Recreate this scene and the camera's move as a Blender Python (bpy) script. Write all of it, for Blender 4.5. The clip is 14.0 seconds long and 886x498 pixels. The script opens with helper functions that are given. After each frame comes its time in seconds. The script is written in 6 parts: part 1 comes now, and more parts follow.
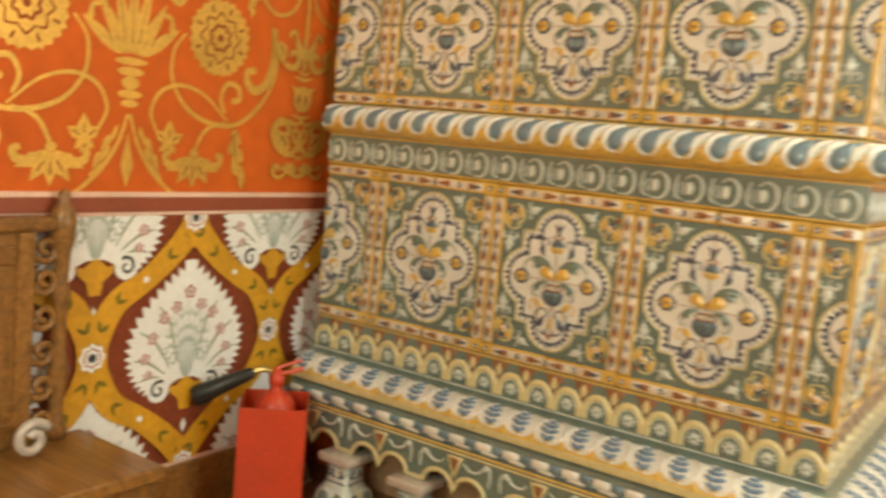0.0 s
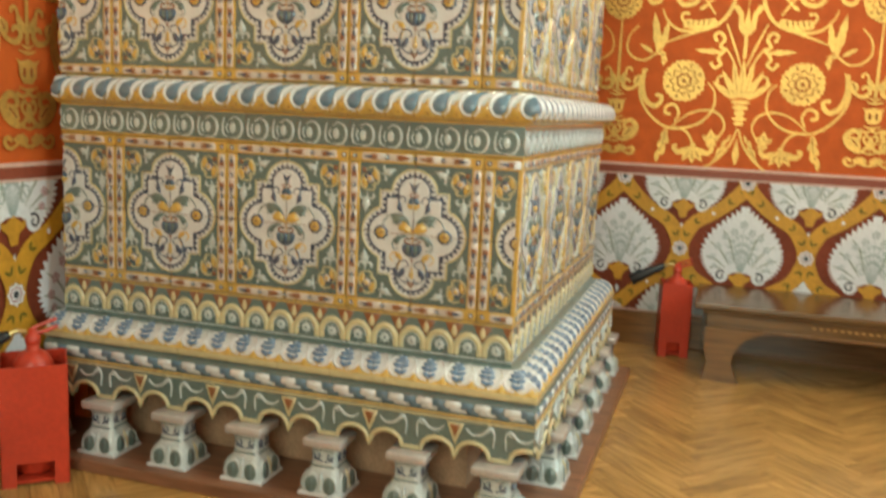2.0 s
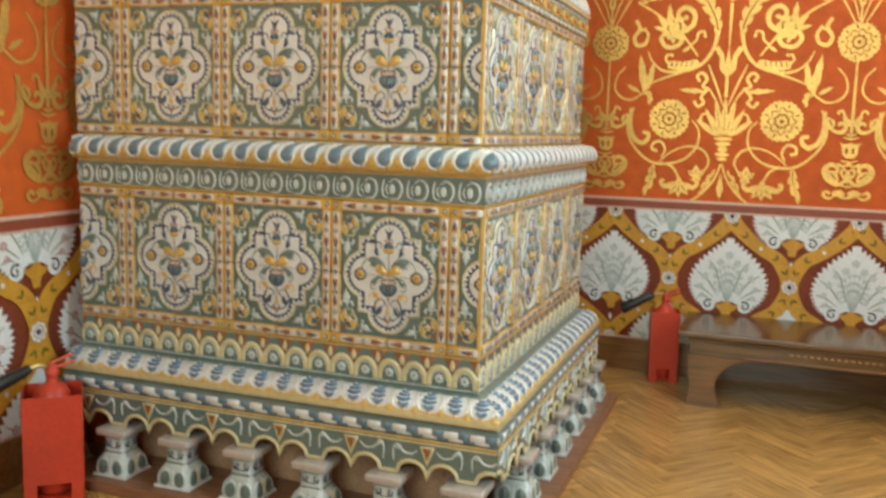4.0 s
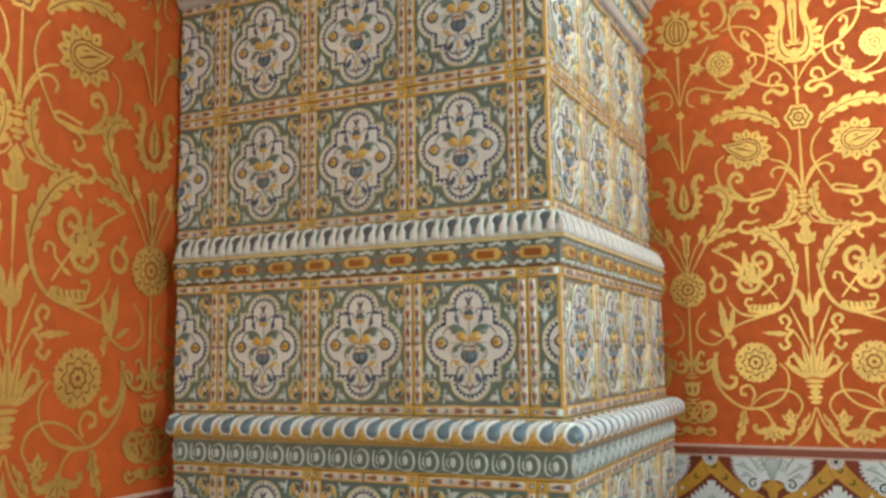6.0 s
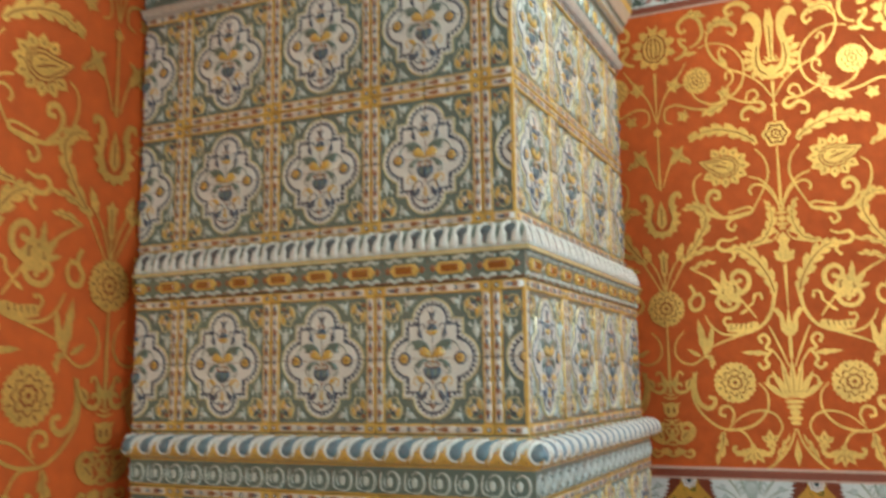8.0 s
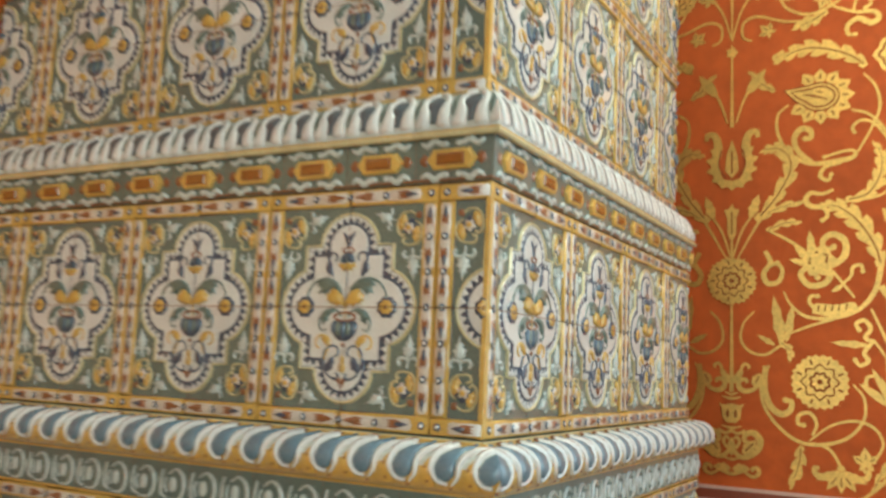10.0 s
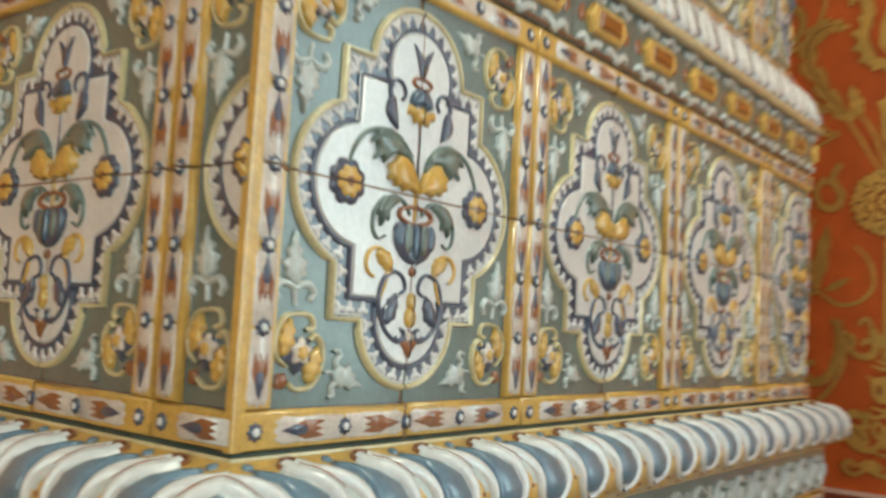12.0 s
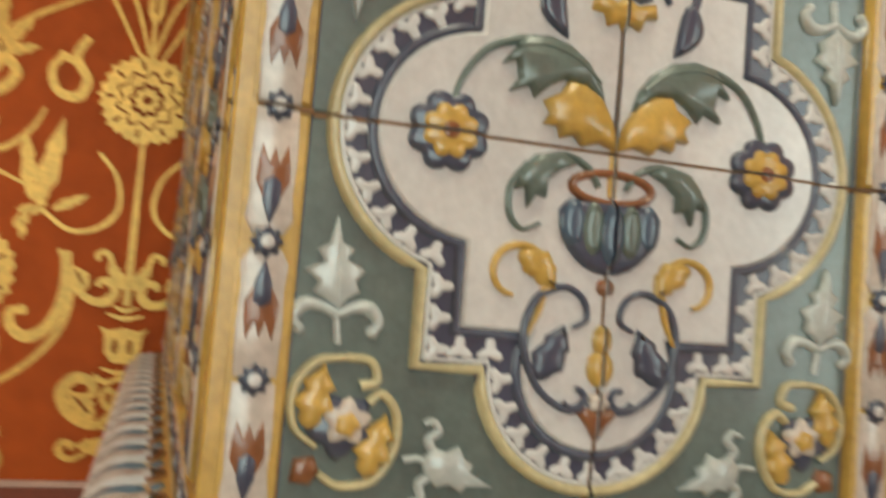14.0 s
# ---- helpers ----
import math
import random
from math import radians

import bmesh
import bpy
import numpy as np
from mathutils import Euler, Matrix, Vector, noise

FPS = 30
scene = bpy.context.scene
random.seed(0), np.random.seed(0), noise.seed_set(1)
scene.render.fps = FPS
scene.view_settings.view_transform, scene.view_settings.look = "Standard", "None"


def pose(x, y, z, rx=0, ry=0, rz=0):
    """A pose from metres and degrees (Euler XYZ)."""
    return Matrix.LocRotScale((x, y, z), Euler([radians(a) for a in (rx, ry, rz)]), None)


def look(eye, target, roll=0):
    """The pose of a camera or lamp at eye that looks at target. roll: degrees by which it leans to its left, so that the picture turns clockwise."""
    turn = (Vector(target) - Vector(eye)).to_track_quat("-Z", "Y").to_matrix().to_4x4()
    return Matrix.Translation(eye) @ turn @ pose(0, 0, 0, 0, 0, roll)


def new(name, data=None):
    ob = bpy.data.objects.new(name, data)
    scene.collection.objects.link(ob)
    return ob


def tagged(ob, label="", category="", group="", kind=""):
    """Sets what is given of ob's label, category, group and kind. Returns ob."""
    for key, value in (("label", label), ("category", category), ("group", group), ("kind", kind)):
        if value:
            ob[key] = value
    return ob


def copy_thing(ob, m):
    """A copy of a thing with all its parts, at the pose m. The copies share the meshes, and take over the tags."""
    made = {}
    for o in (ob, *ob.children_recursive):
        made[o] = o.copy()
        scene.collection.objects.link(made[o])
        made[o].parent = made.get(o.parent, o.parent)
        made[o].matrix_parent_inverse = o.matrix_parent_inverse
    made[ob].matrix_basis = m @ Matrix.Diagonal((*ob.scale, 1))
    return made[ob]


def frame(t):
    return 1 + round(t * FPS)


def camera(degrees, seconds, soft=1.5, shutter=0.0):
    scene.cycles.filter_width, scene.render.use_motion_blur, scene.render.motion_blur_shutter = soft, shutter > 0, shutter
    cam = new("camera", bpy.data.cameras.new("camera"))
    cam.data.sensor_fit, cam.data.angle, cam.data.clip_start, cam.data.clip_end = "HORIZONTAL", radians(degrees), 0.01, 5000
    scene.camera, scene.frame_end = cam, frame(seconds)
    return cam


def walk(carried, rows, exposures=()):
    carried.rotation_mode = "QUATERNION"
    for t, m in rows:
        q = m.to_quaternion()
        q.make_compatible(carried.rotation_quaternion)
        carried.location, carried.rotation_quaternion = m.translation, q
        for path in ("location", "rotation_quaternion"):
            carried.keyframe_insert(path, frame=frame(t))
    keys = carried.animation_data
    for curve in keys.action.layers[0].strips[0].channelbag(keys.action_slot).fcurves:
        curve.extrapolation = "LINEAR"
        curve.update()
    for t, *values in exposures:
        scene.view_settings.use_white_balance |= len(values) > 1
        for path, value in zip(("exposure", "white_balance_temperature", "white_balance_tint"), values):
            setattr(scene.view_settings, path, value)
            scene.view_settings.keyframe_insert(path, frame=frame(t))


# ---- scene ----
cam = camera(52.6, 14.0, 2.8, 0.8)
PATH = [
    (0, (0.446, -2.481, 1.368), (-0.68, -0.846, 1.124), 5.3),
    (0.5, (0.56, -2.585, 1.38), (-0.43, -0.863, 1.149), 4.9),
    (1, (0.656, -2.661, 1.404), (-0.226, -0.886, 1.135), 4.0),
    (1.5, (0.655, -2.792, 1.434), (-0.052, -0.937, 1.187), 4.1),
    (2, (0.669, -2.89, 1.392), (0.079, -1.004, 1.084), 2.6),
    (2.2, (0.697, -2.919, 1.386), (0.113, -1.034, 1.057), 2.5),
    (4.3, (0.994, -3.108, 1.528), (0.283, -1.252, 1.303), 0.8),
    (4.5, (0.986, -3.115, 1.515), (0.245, -1.262, 1.376), 0.3),
    (5, (0.994, -3.15, 1.616), (0.167, -1.329, 1.638), -0.6),
    (5.5, (1.002, -3.157, 1.67), (0.152, -1.355, 1.851), -0.8),
    (6, (1.016, -3.147, 1.694), (0.167, -1.351, 1.929), -0.8),
    (6.5, (1.024, -3.137, 1.708), (0.181, -1.345, 1.988), -0.7),
    (7, (1.02, -3.133, 1.702), (0.181, -1.342, 2.002), -0.7),
    (7.5, (1.042, -3.111, 1.694), (0.201, -1.322, 2.0), -0.7),
    (8, (1.068, -3.011, 1.657), (0.241, -1.214, 1.948), -0.8),
    (8.2, (1.05, -2.92, 1.64), (0.241, -1.111, 1.905), -1.0),
    (10.3, (0.819, -1.51, 1.593), (-0.155, 0.217, 1.854), 2.8),
    (10.5, (0.806, -1.375, 1.583), (-0.163, 0.36, 1.81), 2.8),
    (11, (0.792, -1.089, 1.597), (-0.245, 0.606, 1.815), 2.4),
    (11.5, (0.721, -0.802, 1.589), (-0.38, 0.853, 1.811), 2.8),
    (12, (0.674, -0.549, 1.592), (-0.566, 1.01, 1.763), 3.1),
    (12.5, (0.669, -0.341, 1.617), (-0.791, 1.019, 1.752), 2.7),
    (13, (0.625, -0.221, 1.61), (-0.99, 0.949, 1.765), 3.2),
    (13.5, (0.525, -0.104, 1.607), (-1.263, 0.785, 1.721), 6.9),
    (14, (0.528, -0.038, 1.634), (-1.376, 0.561, 1.753), 4.7),
]
EXPOSURES = [(0.0, 0.56, 8200, -9), (0.5, 0.57, 7300, -13), (1.0, 0.50, 6750, -14), (2.0, 0.41, 6400, -15), (4.5, 0.38, 5700, -13), (5.5, 0.15, 5550, -12), (7.0, -0.04, 5550, -13), (8.2, -0.07, 5550, -14), (10.5, 0.12, 5750, -14), (12.0, -0.12, 5950, -12), (12.5, -0.24, 5950, -10), (13.5, -0.24, 6100, -6), (14.0, -0.44, 6950, -4)]
walk(cam, [(t, look(eye, target, roll)) for t, eye, target, roll in PATH], EXPOSURES)

from mathutils.geometry import tessellate_polygon

# ---- world, lights ----
world = bpy.data.worlds.new("sky")
scene.world = world
world.use_nodes = True
wn = world.node_tree.nodes
sky = wn.new("ShaderNodeTexSky")
sky.sky_type, sky.sun_disc, sky.sun_elevation, sky.sun_rotation = "NISHITA", False, radians(38), radians(70)
world.node_tree.links.new(sky.outputs[0], wn["Background"].inputs[0])
wn["Background"].inputs[1].default_value = 0.12


def window_lamp(name, eye, target, wide, high, watts, colour):
    data = bpy.data.lights.new(name, "AREA")
    data.energy, data.shape, data.size, data.size_y, data.color = watts, "RECTANGLE", wide, high, colour
    ob = new(name, data)
    ob.matrix_world = look(eye, target)
    return ob


window_lamp("window_light_east", (3.16, -0.55, 2.2), (0, -0.55, 2.0), 1.5, 2.3, 54, (0.82, 0.93, 1.0))
window_lamp("window_light_north", (2.63, 2.65, 2.3), (2.63, 0, 2.1), 0.9, 2.1, 32, (0.80, 0.92, 1.0))
# added fill for the stove's front, set in an assumed, unseen south window
window_lamp("south_fill_light", (0.6, -4.66, 2.3), (0.6, 0, 2.1), 2.4, 2.4, 80, (1.0, 0.955, 0.84))
lustre = bpy.data.lights.new("ceiling_lamp_light", "POINT")
lustre.energy, lustre.shadow_soft_size, lustre.color = 94, 0.30, (1.0, 0.92, 0.78)
new("ceiling_lamp_light", lustre).location = (1.25, 0.20, 4.25)


# ---- materials ----
def nodes_of(name):
    m = bpy.data.materials.new(name)
    m.use_nodes = True
    t = m.node_tree
    return m, t, t.nodes["Principled BSDF"]


def vary(t, colour, scale, low, high, detail=4.0, per_object=0.0, second=7.0):
    """Base colour times two scales of noise, and a small shift from piece to piece."""
    n, ln = t.nodes, t.links
    pos = n.new("ShaderNodeTexCoord").outputs["Object"]
    value = None
    for s in (scale, scale * second):
        tex = n.new("ShaderNodeTexNoise")
        tex.inputs["Scale"].default_value, tex.inputs["Detail"].default_value = s, detail
        ln.new(pos, tex.inputs["Vector"])
        r = n.new("ShaderNodeMapRange")
        r.inputs[1].default_value, r.inputs[2].default_value = 0.3, 0.7
        r.inputs[3].default_value, r.inputs[4].default_value = low, high
        ln.new(tex.outputs[0], r.inputs[0])
        if value is None:
            value = r.outputs[0]
        else:
            mul = n.new("ShaderNodeMath"); mul.operation = "MULTIPLY"
            ln.new(value, mul.inputs[0]); ln.new(r.outputs[0], mul.inputs[1])
            value = mul.outputs[0]
    if per_object:
        info = n.new("ShaderNodeObjectInfo")
        r = n.new("ShaderNodeMapRange")
        r.inputs[3].default_value, r.inputs[4].default_value = 1 - per_object, 1 + per_object
        ln.new(info.outputs["Random"], r.inputs[0])
        mul = n.new("ShaderNodeMath"); mul.operation = "MULTIPLY"
        ln.new(value, mul.inputs[0]); ln.new(r.outputs[0], mul.inputs[1])
        value = mul.outputs[0]
    mix = n.new("ShaderNodeVectorMath"); mix.operation = "SCALE"
    mix.inputs[0].default_value = colour
    ln.new(value, mix.inputs["Scale"])
    return mix.outputs[0], pos


def bump(t, bsdf, pos, scale, strength, distance=0.002, detail=3.0):
    n, ln = t.nodes, t.links
    tex = n.new("ShaderNodeTexNoise")
    tex.inputs["Scale"].default_value, tex.inputs["Detail"].default_value = scale, detail
    ln.new(pos, tex.inputs["Vector"])
    b = n.new("ShaderNodeBump")
    b.inputs["Strength"].default_value, b.inputs["Distance"].default_value = strength, distance
    ln.new(tex.outputs[0], b.inputs["Height"])
    ln.new(b.outputs[0], bsdf.inputs["Normal"])
    return tex


def glaze(name, colour, rough=0.3, low=0.86, high=1.1):
    m, t, b = nodes_of(name)
    out, pos = vary(t, colour, 22.0, low, high, per_object=0.07)
    t.links.new(out, b.inputs["Base Color"])
    b.inputs["Roughness"].default_value = rough
    b.inputs["Coat Weight"].default_value, b.inputs["Coat Roughness"].default_value = 0.9, 0.19
    bump(t, b, pos, 48.0, 0.26, 0.0025)
    return m


def paint(name, colour, rough=0.6, scale=3.0, low=0.9, high=1.08, metal=0.0, relief=0.15, rscale=90.0):
    m, t, b = nodes_of(name)
    out, pos = vary(t, colour, scale, low, high, second=11.0)
    t.links.new(out, b.inputs["Base Color"])
    b.inputs["Metallic"].default_value = metal
    b.inputs["Specular IOR Level"].default_value = 0.25 if metal == 0 and rough > 0.5 else 0.5
    tex = bump(t, b, pos, rscale, relief, 0.002)
    r = t.nodes.new("ShaderNodeMapRange")
    r.inputs[3].default_value, r.inputs[4].default_value = max(0.05, rough - 0.1), min(1, rough + 0.1)
    t.links.new(tex.outputs[0], r.inputs[0]); t.links.new(r.outputs[0], b.inputs["Roughness"])
    return m


def timber(name, colour, rough=0.4, stretch=(1.5, 22.0, 22.0)):
    m, t, b = nodes_of(name)
    n, ln = t.nodes, t.links
    pos = n.new("ShaderNodeTexCoord").outputs["Object"]
    mp = n.new("ShaderNodeMapping")
    mp.inputs["Scale"].default_value = stretch
    ln.new(pos, mp.inputs["Vector"])
    tex = n.new("ShaderNodeTexNoise")
    tex.inputs["Scale"].default_value, tex.inputs["Detail"].default_value, tex.inputs["Distortion"].default_value = 2.2, 6, 0.6
    info = n.new("ShaderNodeObjectInfo")
    add = n.new("ShaderNodeVectorMath"); add.operation = "ADD"
    wide = n.new("ShaderNodeVectorMath"); wide.operation = "SCALE"; wide.inputs[0].default_value = (37, 11, 23)
    ln.new(info.outputs["Random"], wide.inputs["Scale"])
    ln.new(mp.outputs[0], add.inputs[0]); ln.new(wide.outputs[0], add.inputs[1])
    ln.new(add.outputs[0], tex.inputs["Vector"])
    ramp = n.new("ShaderNodeValToRGB")
    ramp.color_ramp.elements[0].position, ramp.color_ramp.elements[1].position = 0.3, 0.72
    ramp.color_ramp.elements[0].color = (*[c * 0.55 for c in colour], 1)
    ramp.color_ramp.elements[1].color = (*[min(1, c * 1.2) for c in colour], 1)
    ln.new(tex.outputs[0], ramp.inputs[0])
    r = n.new("ShaderNodeMapRange")
    r.inputs[3].default_value, r.inputs[4].default_value = 0.80, 1.14
    ln.new(info.outputs["Random"], r.inputs[0])
    mix = n.new("ShaderNodeVectorMath"); mix.operation = "SCALE"
    ln.new(ramp.outputs[0], mix.inputs[0]); ln.new(r.outputs[0], mix.inputs["Scale"])
    ln.new(mix.outputs[0], b.inputs["Base Color"])
    b.inputs["Roughness"].default_value = rough
    bm_ = n.new("ShaderNodeBump"); bm_.inputs["Strength"].default_value, bm_.inputs["Distance"].default_value = 0.2, 0.002
    ln.new(tex.outputs[0], bm_.inputs["Height"]); ln.new(bm_.outputs[0], b.inputs["Normal"])
    return m


GREEN = glaze("sage_green_glaze", (0.130, 0.186, 0.172))
WHITE = glaze("cream_white_glaze", (0.68, 0.705, 0.695), 0.27, 0.93, 1.05)
NAVY = glaze("navy_blue_glaze", (0.058, 0.078, 0.125))
BLUE = glaze("pot_blue_glaze", (0.065, 0.118, 0.180))
YELLOW = glaze("ochre_yellow_glaze", (0.60, 0.395, 0.095))
LEMON = glaze("pale_yellow_rim_glaze", (0.60, 0.545, 0.31))
BROWN = glaze("red_brown_glaze", (0.26, 0.105, 0.042))
PINK = glaze("pinkish_cream_glaze", (0.62, 0.575, 0.51), 0.24)
PALE = glaze("pale_grey_green_glaze", (0.55, 0.62, 0.60), 0.24)
LEAF = glaze("leaf_green_glaze", (0.130, 0.185, 0.165))
TEAL = glaze("teal_glaze", (0.135, 0.225, 0.30))
CAPGREY = glaze("grey_pink_glaze", (0.46, 0.42, 0.385), 0.3)
AMBER = glaze("amber_glaze", (0.26, 0.095, 0.018), 0.15)
GROUT = paint("brown_joint_mortar", (0.27, 0.16, 0.085), 0.85, 12.0, 0.7, 1.2)
SPRIG = glaze("sprig_blue_glaze", (0.115, 0.205, 0.33))
SLATEBLUE = glaze("slate_blue_glaze", (0.085, 0.115, 0.140))
TILE_SET = [GREEN, WHITE, NAVY, BLUE, YELLOW, LEMON, BROWN, PINK, PALE, LEAF, TEAL, CAPGREY, AMBER, SPRIG, SLATEBLUE]
(gGREEN, gWHITE, gNAVY, gBLUE, gYELLOW, gLEMON, gBROWN, gPINK, gPALE, gLEAF, gTEAL, gCAP, gAMBER, gSPRIG, gSLATE) = range(15)
FIREBRICK = paint("plain_brown_brick", (0.44, 0.27, 0.16), 0.85, 9.0, 0.75, 1.15)
ORANGE = paint("orange_red_distemper", (0.54, 0.106, 0.017), 0.62, 1.4, 0.88, 1.1)
GOLD = paint("gold_stencil_paint", (0.78, 0.48, 0.115), 0.43, 6.0, 0.82, 1.12, 0.70, 0.3)
GOLD.node_tree.nodes["Principled BSDF"].inputs["Coat Weight"].default_value = 0.4
GOLD.node_tree.nodes["Principled BSDF"].inputs["Coat Roughness"].default_value = 0.34
MAROON = paint("maroon_distemper", (0.19, 0.042, 0.018), 0.6, 4.0, 0.85, 1.12)
OCHRE = paint("ochre_distemper", (0.56, 0.29, 0.025), 0.5, 5.0, 0.85, 1.1)
CHALK = paint("chalk_white_paint", (0.74, 0.765, 0.78), 0.6, 4.0, 0.93, 1.04)
DEEP = paint("deep_green_leaf_paint", (0.085, 0.115, 0.10), 0.6, 5.0)
UMBER = paint("umber_line_paint", (0.27, 0.062, 0.012), 0.6, 5.0)
MIST = paint("pale_grey_green_line_paint", (0.38, 0.45, 0.44), 0.6, 5.0)
SAGE = paint("sage_line_paint", (0.25, 0.30, 0.22), 0.6, 5.0)
ROSE = paint("rose_line_paint", (0.38, 0.16, 0.15), 0.6, 5.0)
OLIVE = paint("olive_leaf_paint", (0.16, 0.13, 0.02), 0.6, 5.0)
SLATE = paint("dark_slate_paint", (0.045, 0.05, 0.06), 0.6, 5.0)
RAILRED = paint("rail_red_brown_paint", (0.25, 0.06, 0.03), 0.45, 5.0)
RAILPINK = paint("rail_pale_pink_paint", (0.66, 0.46, 0.38), 0.5, 5.0)
PLASTER = paint("white_ceiling_plaster", (0.78, 0.76, 0.72), 0.8, 2.0, 0.94, 1.04)
REDBOX = paint("red_enamel", (0.50, 0.045, 0.02), 0.35, 6.0, 0.88, 1.08)
BLACK = paint("black_plastic", (0.012, 0.014, 0.015), 0.4, 20.0)
BRASS = paint("dull_brass", (0.60, 0.48, 0.22), 0.35, 20.0, 0.9, 1.05, 1.0)
OAK = timber("oak_parquet", (0.50, 0.28, 0.085), 0.24, (2.0, 20.0, 20.0))
BENCHWOOD = timber("polished_bench_wood", (0.24, 0.115, 0.035), 0.3)
POLISHED = timber("dark_polished_wood", (0.15, 0.080, 0.030), 0.20)
PLINTHWOOD = timber("red_brown_plinth_wood", (0.24, 0.115, 0.062), 0.4)
DARKWOOD = timber("dark_red_brown_wood", (0.17, 0.075, 0.038), 0.4)
WALL_SET = [GOLD, ORANGE, MAROON, OCHRE, CHALK, SAGE, ROSE, OLIVE, SLATE, MIST, UMBER, DEEP]
(pGOLD, pORANGE, pMAROON, pOCHRE, pCHALK, pSAGE, pROSE, pOLIVE, pSLATE, pMIST, pUMBER, pDEEP) = range(12)


# ---- helpers ----
def finish(ob, parent, label):
    if parent is not None:
        ob.parent = parent
    if label:
        ob["label"] = label
    return ob


def part(name, bm, material, parent, label="", smooth=False):
    """Links a bmesh as one mesh object under a thing or a part."""
    me = bpy.data.meshes.new(name)
    for f in bm.faces:
        f.smooth = smooth
    bm.to_mesh(me)
    bm.free()
    for m in (material if isinstance(material, list) else [material]):
        me.materials.append(m)
    return finish(new(name, me), parent, label)


def block(x0, x1, y0, y1, z0, z1, bevel=0.0, segments=2):
    bm = bmesh.new()
    bmesh.ops.create_cube(bm, size=1)
    for v in bm.verts:
        v.co = ((x0 + x1) / 2 + v.co.x * (x1 - x0), (y0 + y1) / 2 + v.co.y * (y1 - y0), (z0 + z1) / 2 + v.co.z * (z1 - z0))
    if bevel:
        bmesh.ops.bevel(bm, geom=bm.edges[:], offset=bevel, segments=segments, profile=0.5, affect="EDGES")
    return bm


def lathe(profile, around=20, square=0.0):
    """A turned body from (radius, height) rows; square blends its plan towards a square."""
    bm = bmesh.new()
    rings = []
    for r, z in profile:
        ring = []
        for k in range(around):
            a = 2 * math.pi * k / around
            c, s = math.cos(a), math.sin(a)
            f = 1 + square * (1 / max(abs(c), abs(s)) - 1)
            ring.append(bm.verts.new((r * c * f, r * s * f, z)))
        rings.append(ring)
    for a, b in zip(rings, rings[1:]):
        for k in range(around):
            bm.faces.new((a[k], a[(k + 1) % around], b[(k + 1) % around], b[k]))
    bm.faces.new(rings[0][::-1]); bm.faces.new(rings[-1])
    return bm


def tube(points, radius, around=8):
    bm = bmesh.new()
    pts = [Vector(p) for p in points]
    rings = []
    for i, p in enumerate(pts):
        d = (pts[min(i + 1, len(pts) - 1)] - pts[max(i - 1, 0)]).normalized()
        side = d.orthogonal().normalized() if i == 0 else (side - d * side.dot(d)).normalized()
        up = d.cross(side)
        r = radius[i] if isinstance(radius, (list, tuple)) else radius
        rings.append([bm.verts.new(p + r * (math.cos(2 * math.pi * k / around) * side + math.sin(2 * math.pi * k / around) * up)) for k in range(around)])
    for a, b in zip(rings, rings[1:]):
        for k in range(around):
            bm.faces.new((a[k], a[(k + 1) % around], b[(k + 1) % around], b[k]))
    bm.faces.new(rings[0][::-1]); bm.faces.new(rings[-1])
    return bm


def merge(target, source, m=None):
    if m is not None:
        bmesh.ops.transform(source, matrix=m, verts=source.verts)
    me = bpy.data.meshes.new("merge")
    source.to_mesh(me); source.free()
    target.from_mesh(me)
    bpy.data.meshes.remove(me)
    return target


# ---- drawing in relief: u to the right, v up, w out of the surface ----
def arc(cu, cv, r, a0, a1, n=12, rv=None):
    return [(cu + r * math.cos(radians(a0 + (a1 - a0) * k / n)), cv + (rv or r) * math.sin(radians(a0 + (a1 - a0) * k / n))) for k in range(n + 1)]


def curve(points, n=6):
    """A smooth line through the points."""
    p = [Vector(q) for q in points]
    p = [p[0] * 2 - p[1]] + p + [p[-1] * 2 - p[-2]]
    out = []
    for i in range(1, len(p) - 2):
        for k in range(n):
            t = k / n
            out.append(tuple(0.5 * (2 * p[i] + (p[i + 1] - p[i - 1]) * t + (2 * p[i - 1] - 5 * p[i] + 4 * p[i + 1] - p[i + 2]) * t * t + (3 * p[i] - p[i - 1] - 3 * p[i + 1] + p[i + 2]) * t ** 3)))
    return out + [tuple(p[-2])]


def spiral(cu, cv, r, a0, turns, n=14, end=0.25):
    return [(cu + r * (1 - (1 - end) * k / n) * math.cos(a0 + turns * 2 * math.pi * k / n), cv + r * (1 - (1 - end) * k / n) * math.sin(a0 + turns * 2 * math.pi * k / n)) for k in range(n + 1)]


def flower(cu, cv, r, petals, depth=0.25, n=4, turn=0.0):
    return [(cu + r * (1 - depth * (0.5 - 0.5 * math.cos(2 * math.pi * k / n))) * math.cos(turn + 2 * math.pi * k / (n * petals)),
             cv + r * (1 - depth * (0.5 - 0.5 * math.cos(2 * math.pi * k / n))) * math.sin(turn + 2 * math.pi * k / (n * petals))) for k in range(n * petals)]


def scalloped(cu, cv, r, petals, depth=0.2, n=8):
    """A blossom with round lobes and sharp clefts."""
    out = []
    for k in range(n * petals):
        e = r * (1 - depth + depth * math.sin(math.pi * (k % n) / n))
        out.append((cu + e * math.cos(2 * math.pi * k / (n * petals)), cv + e * math.sin(2 * math.pi * k / (n * petals))))
    return out


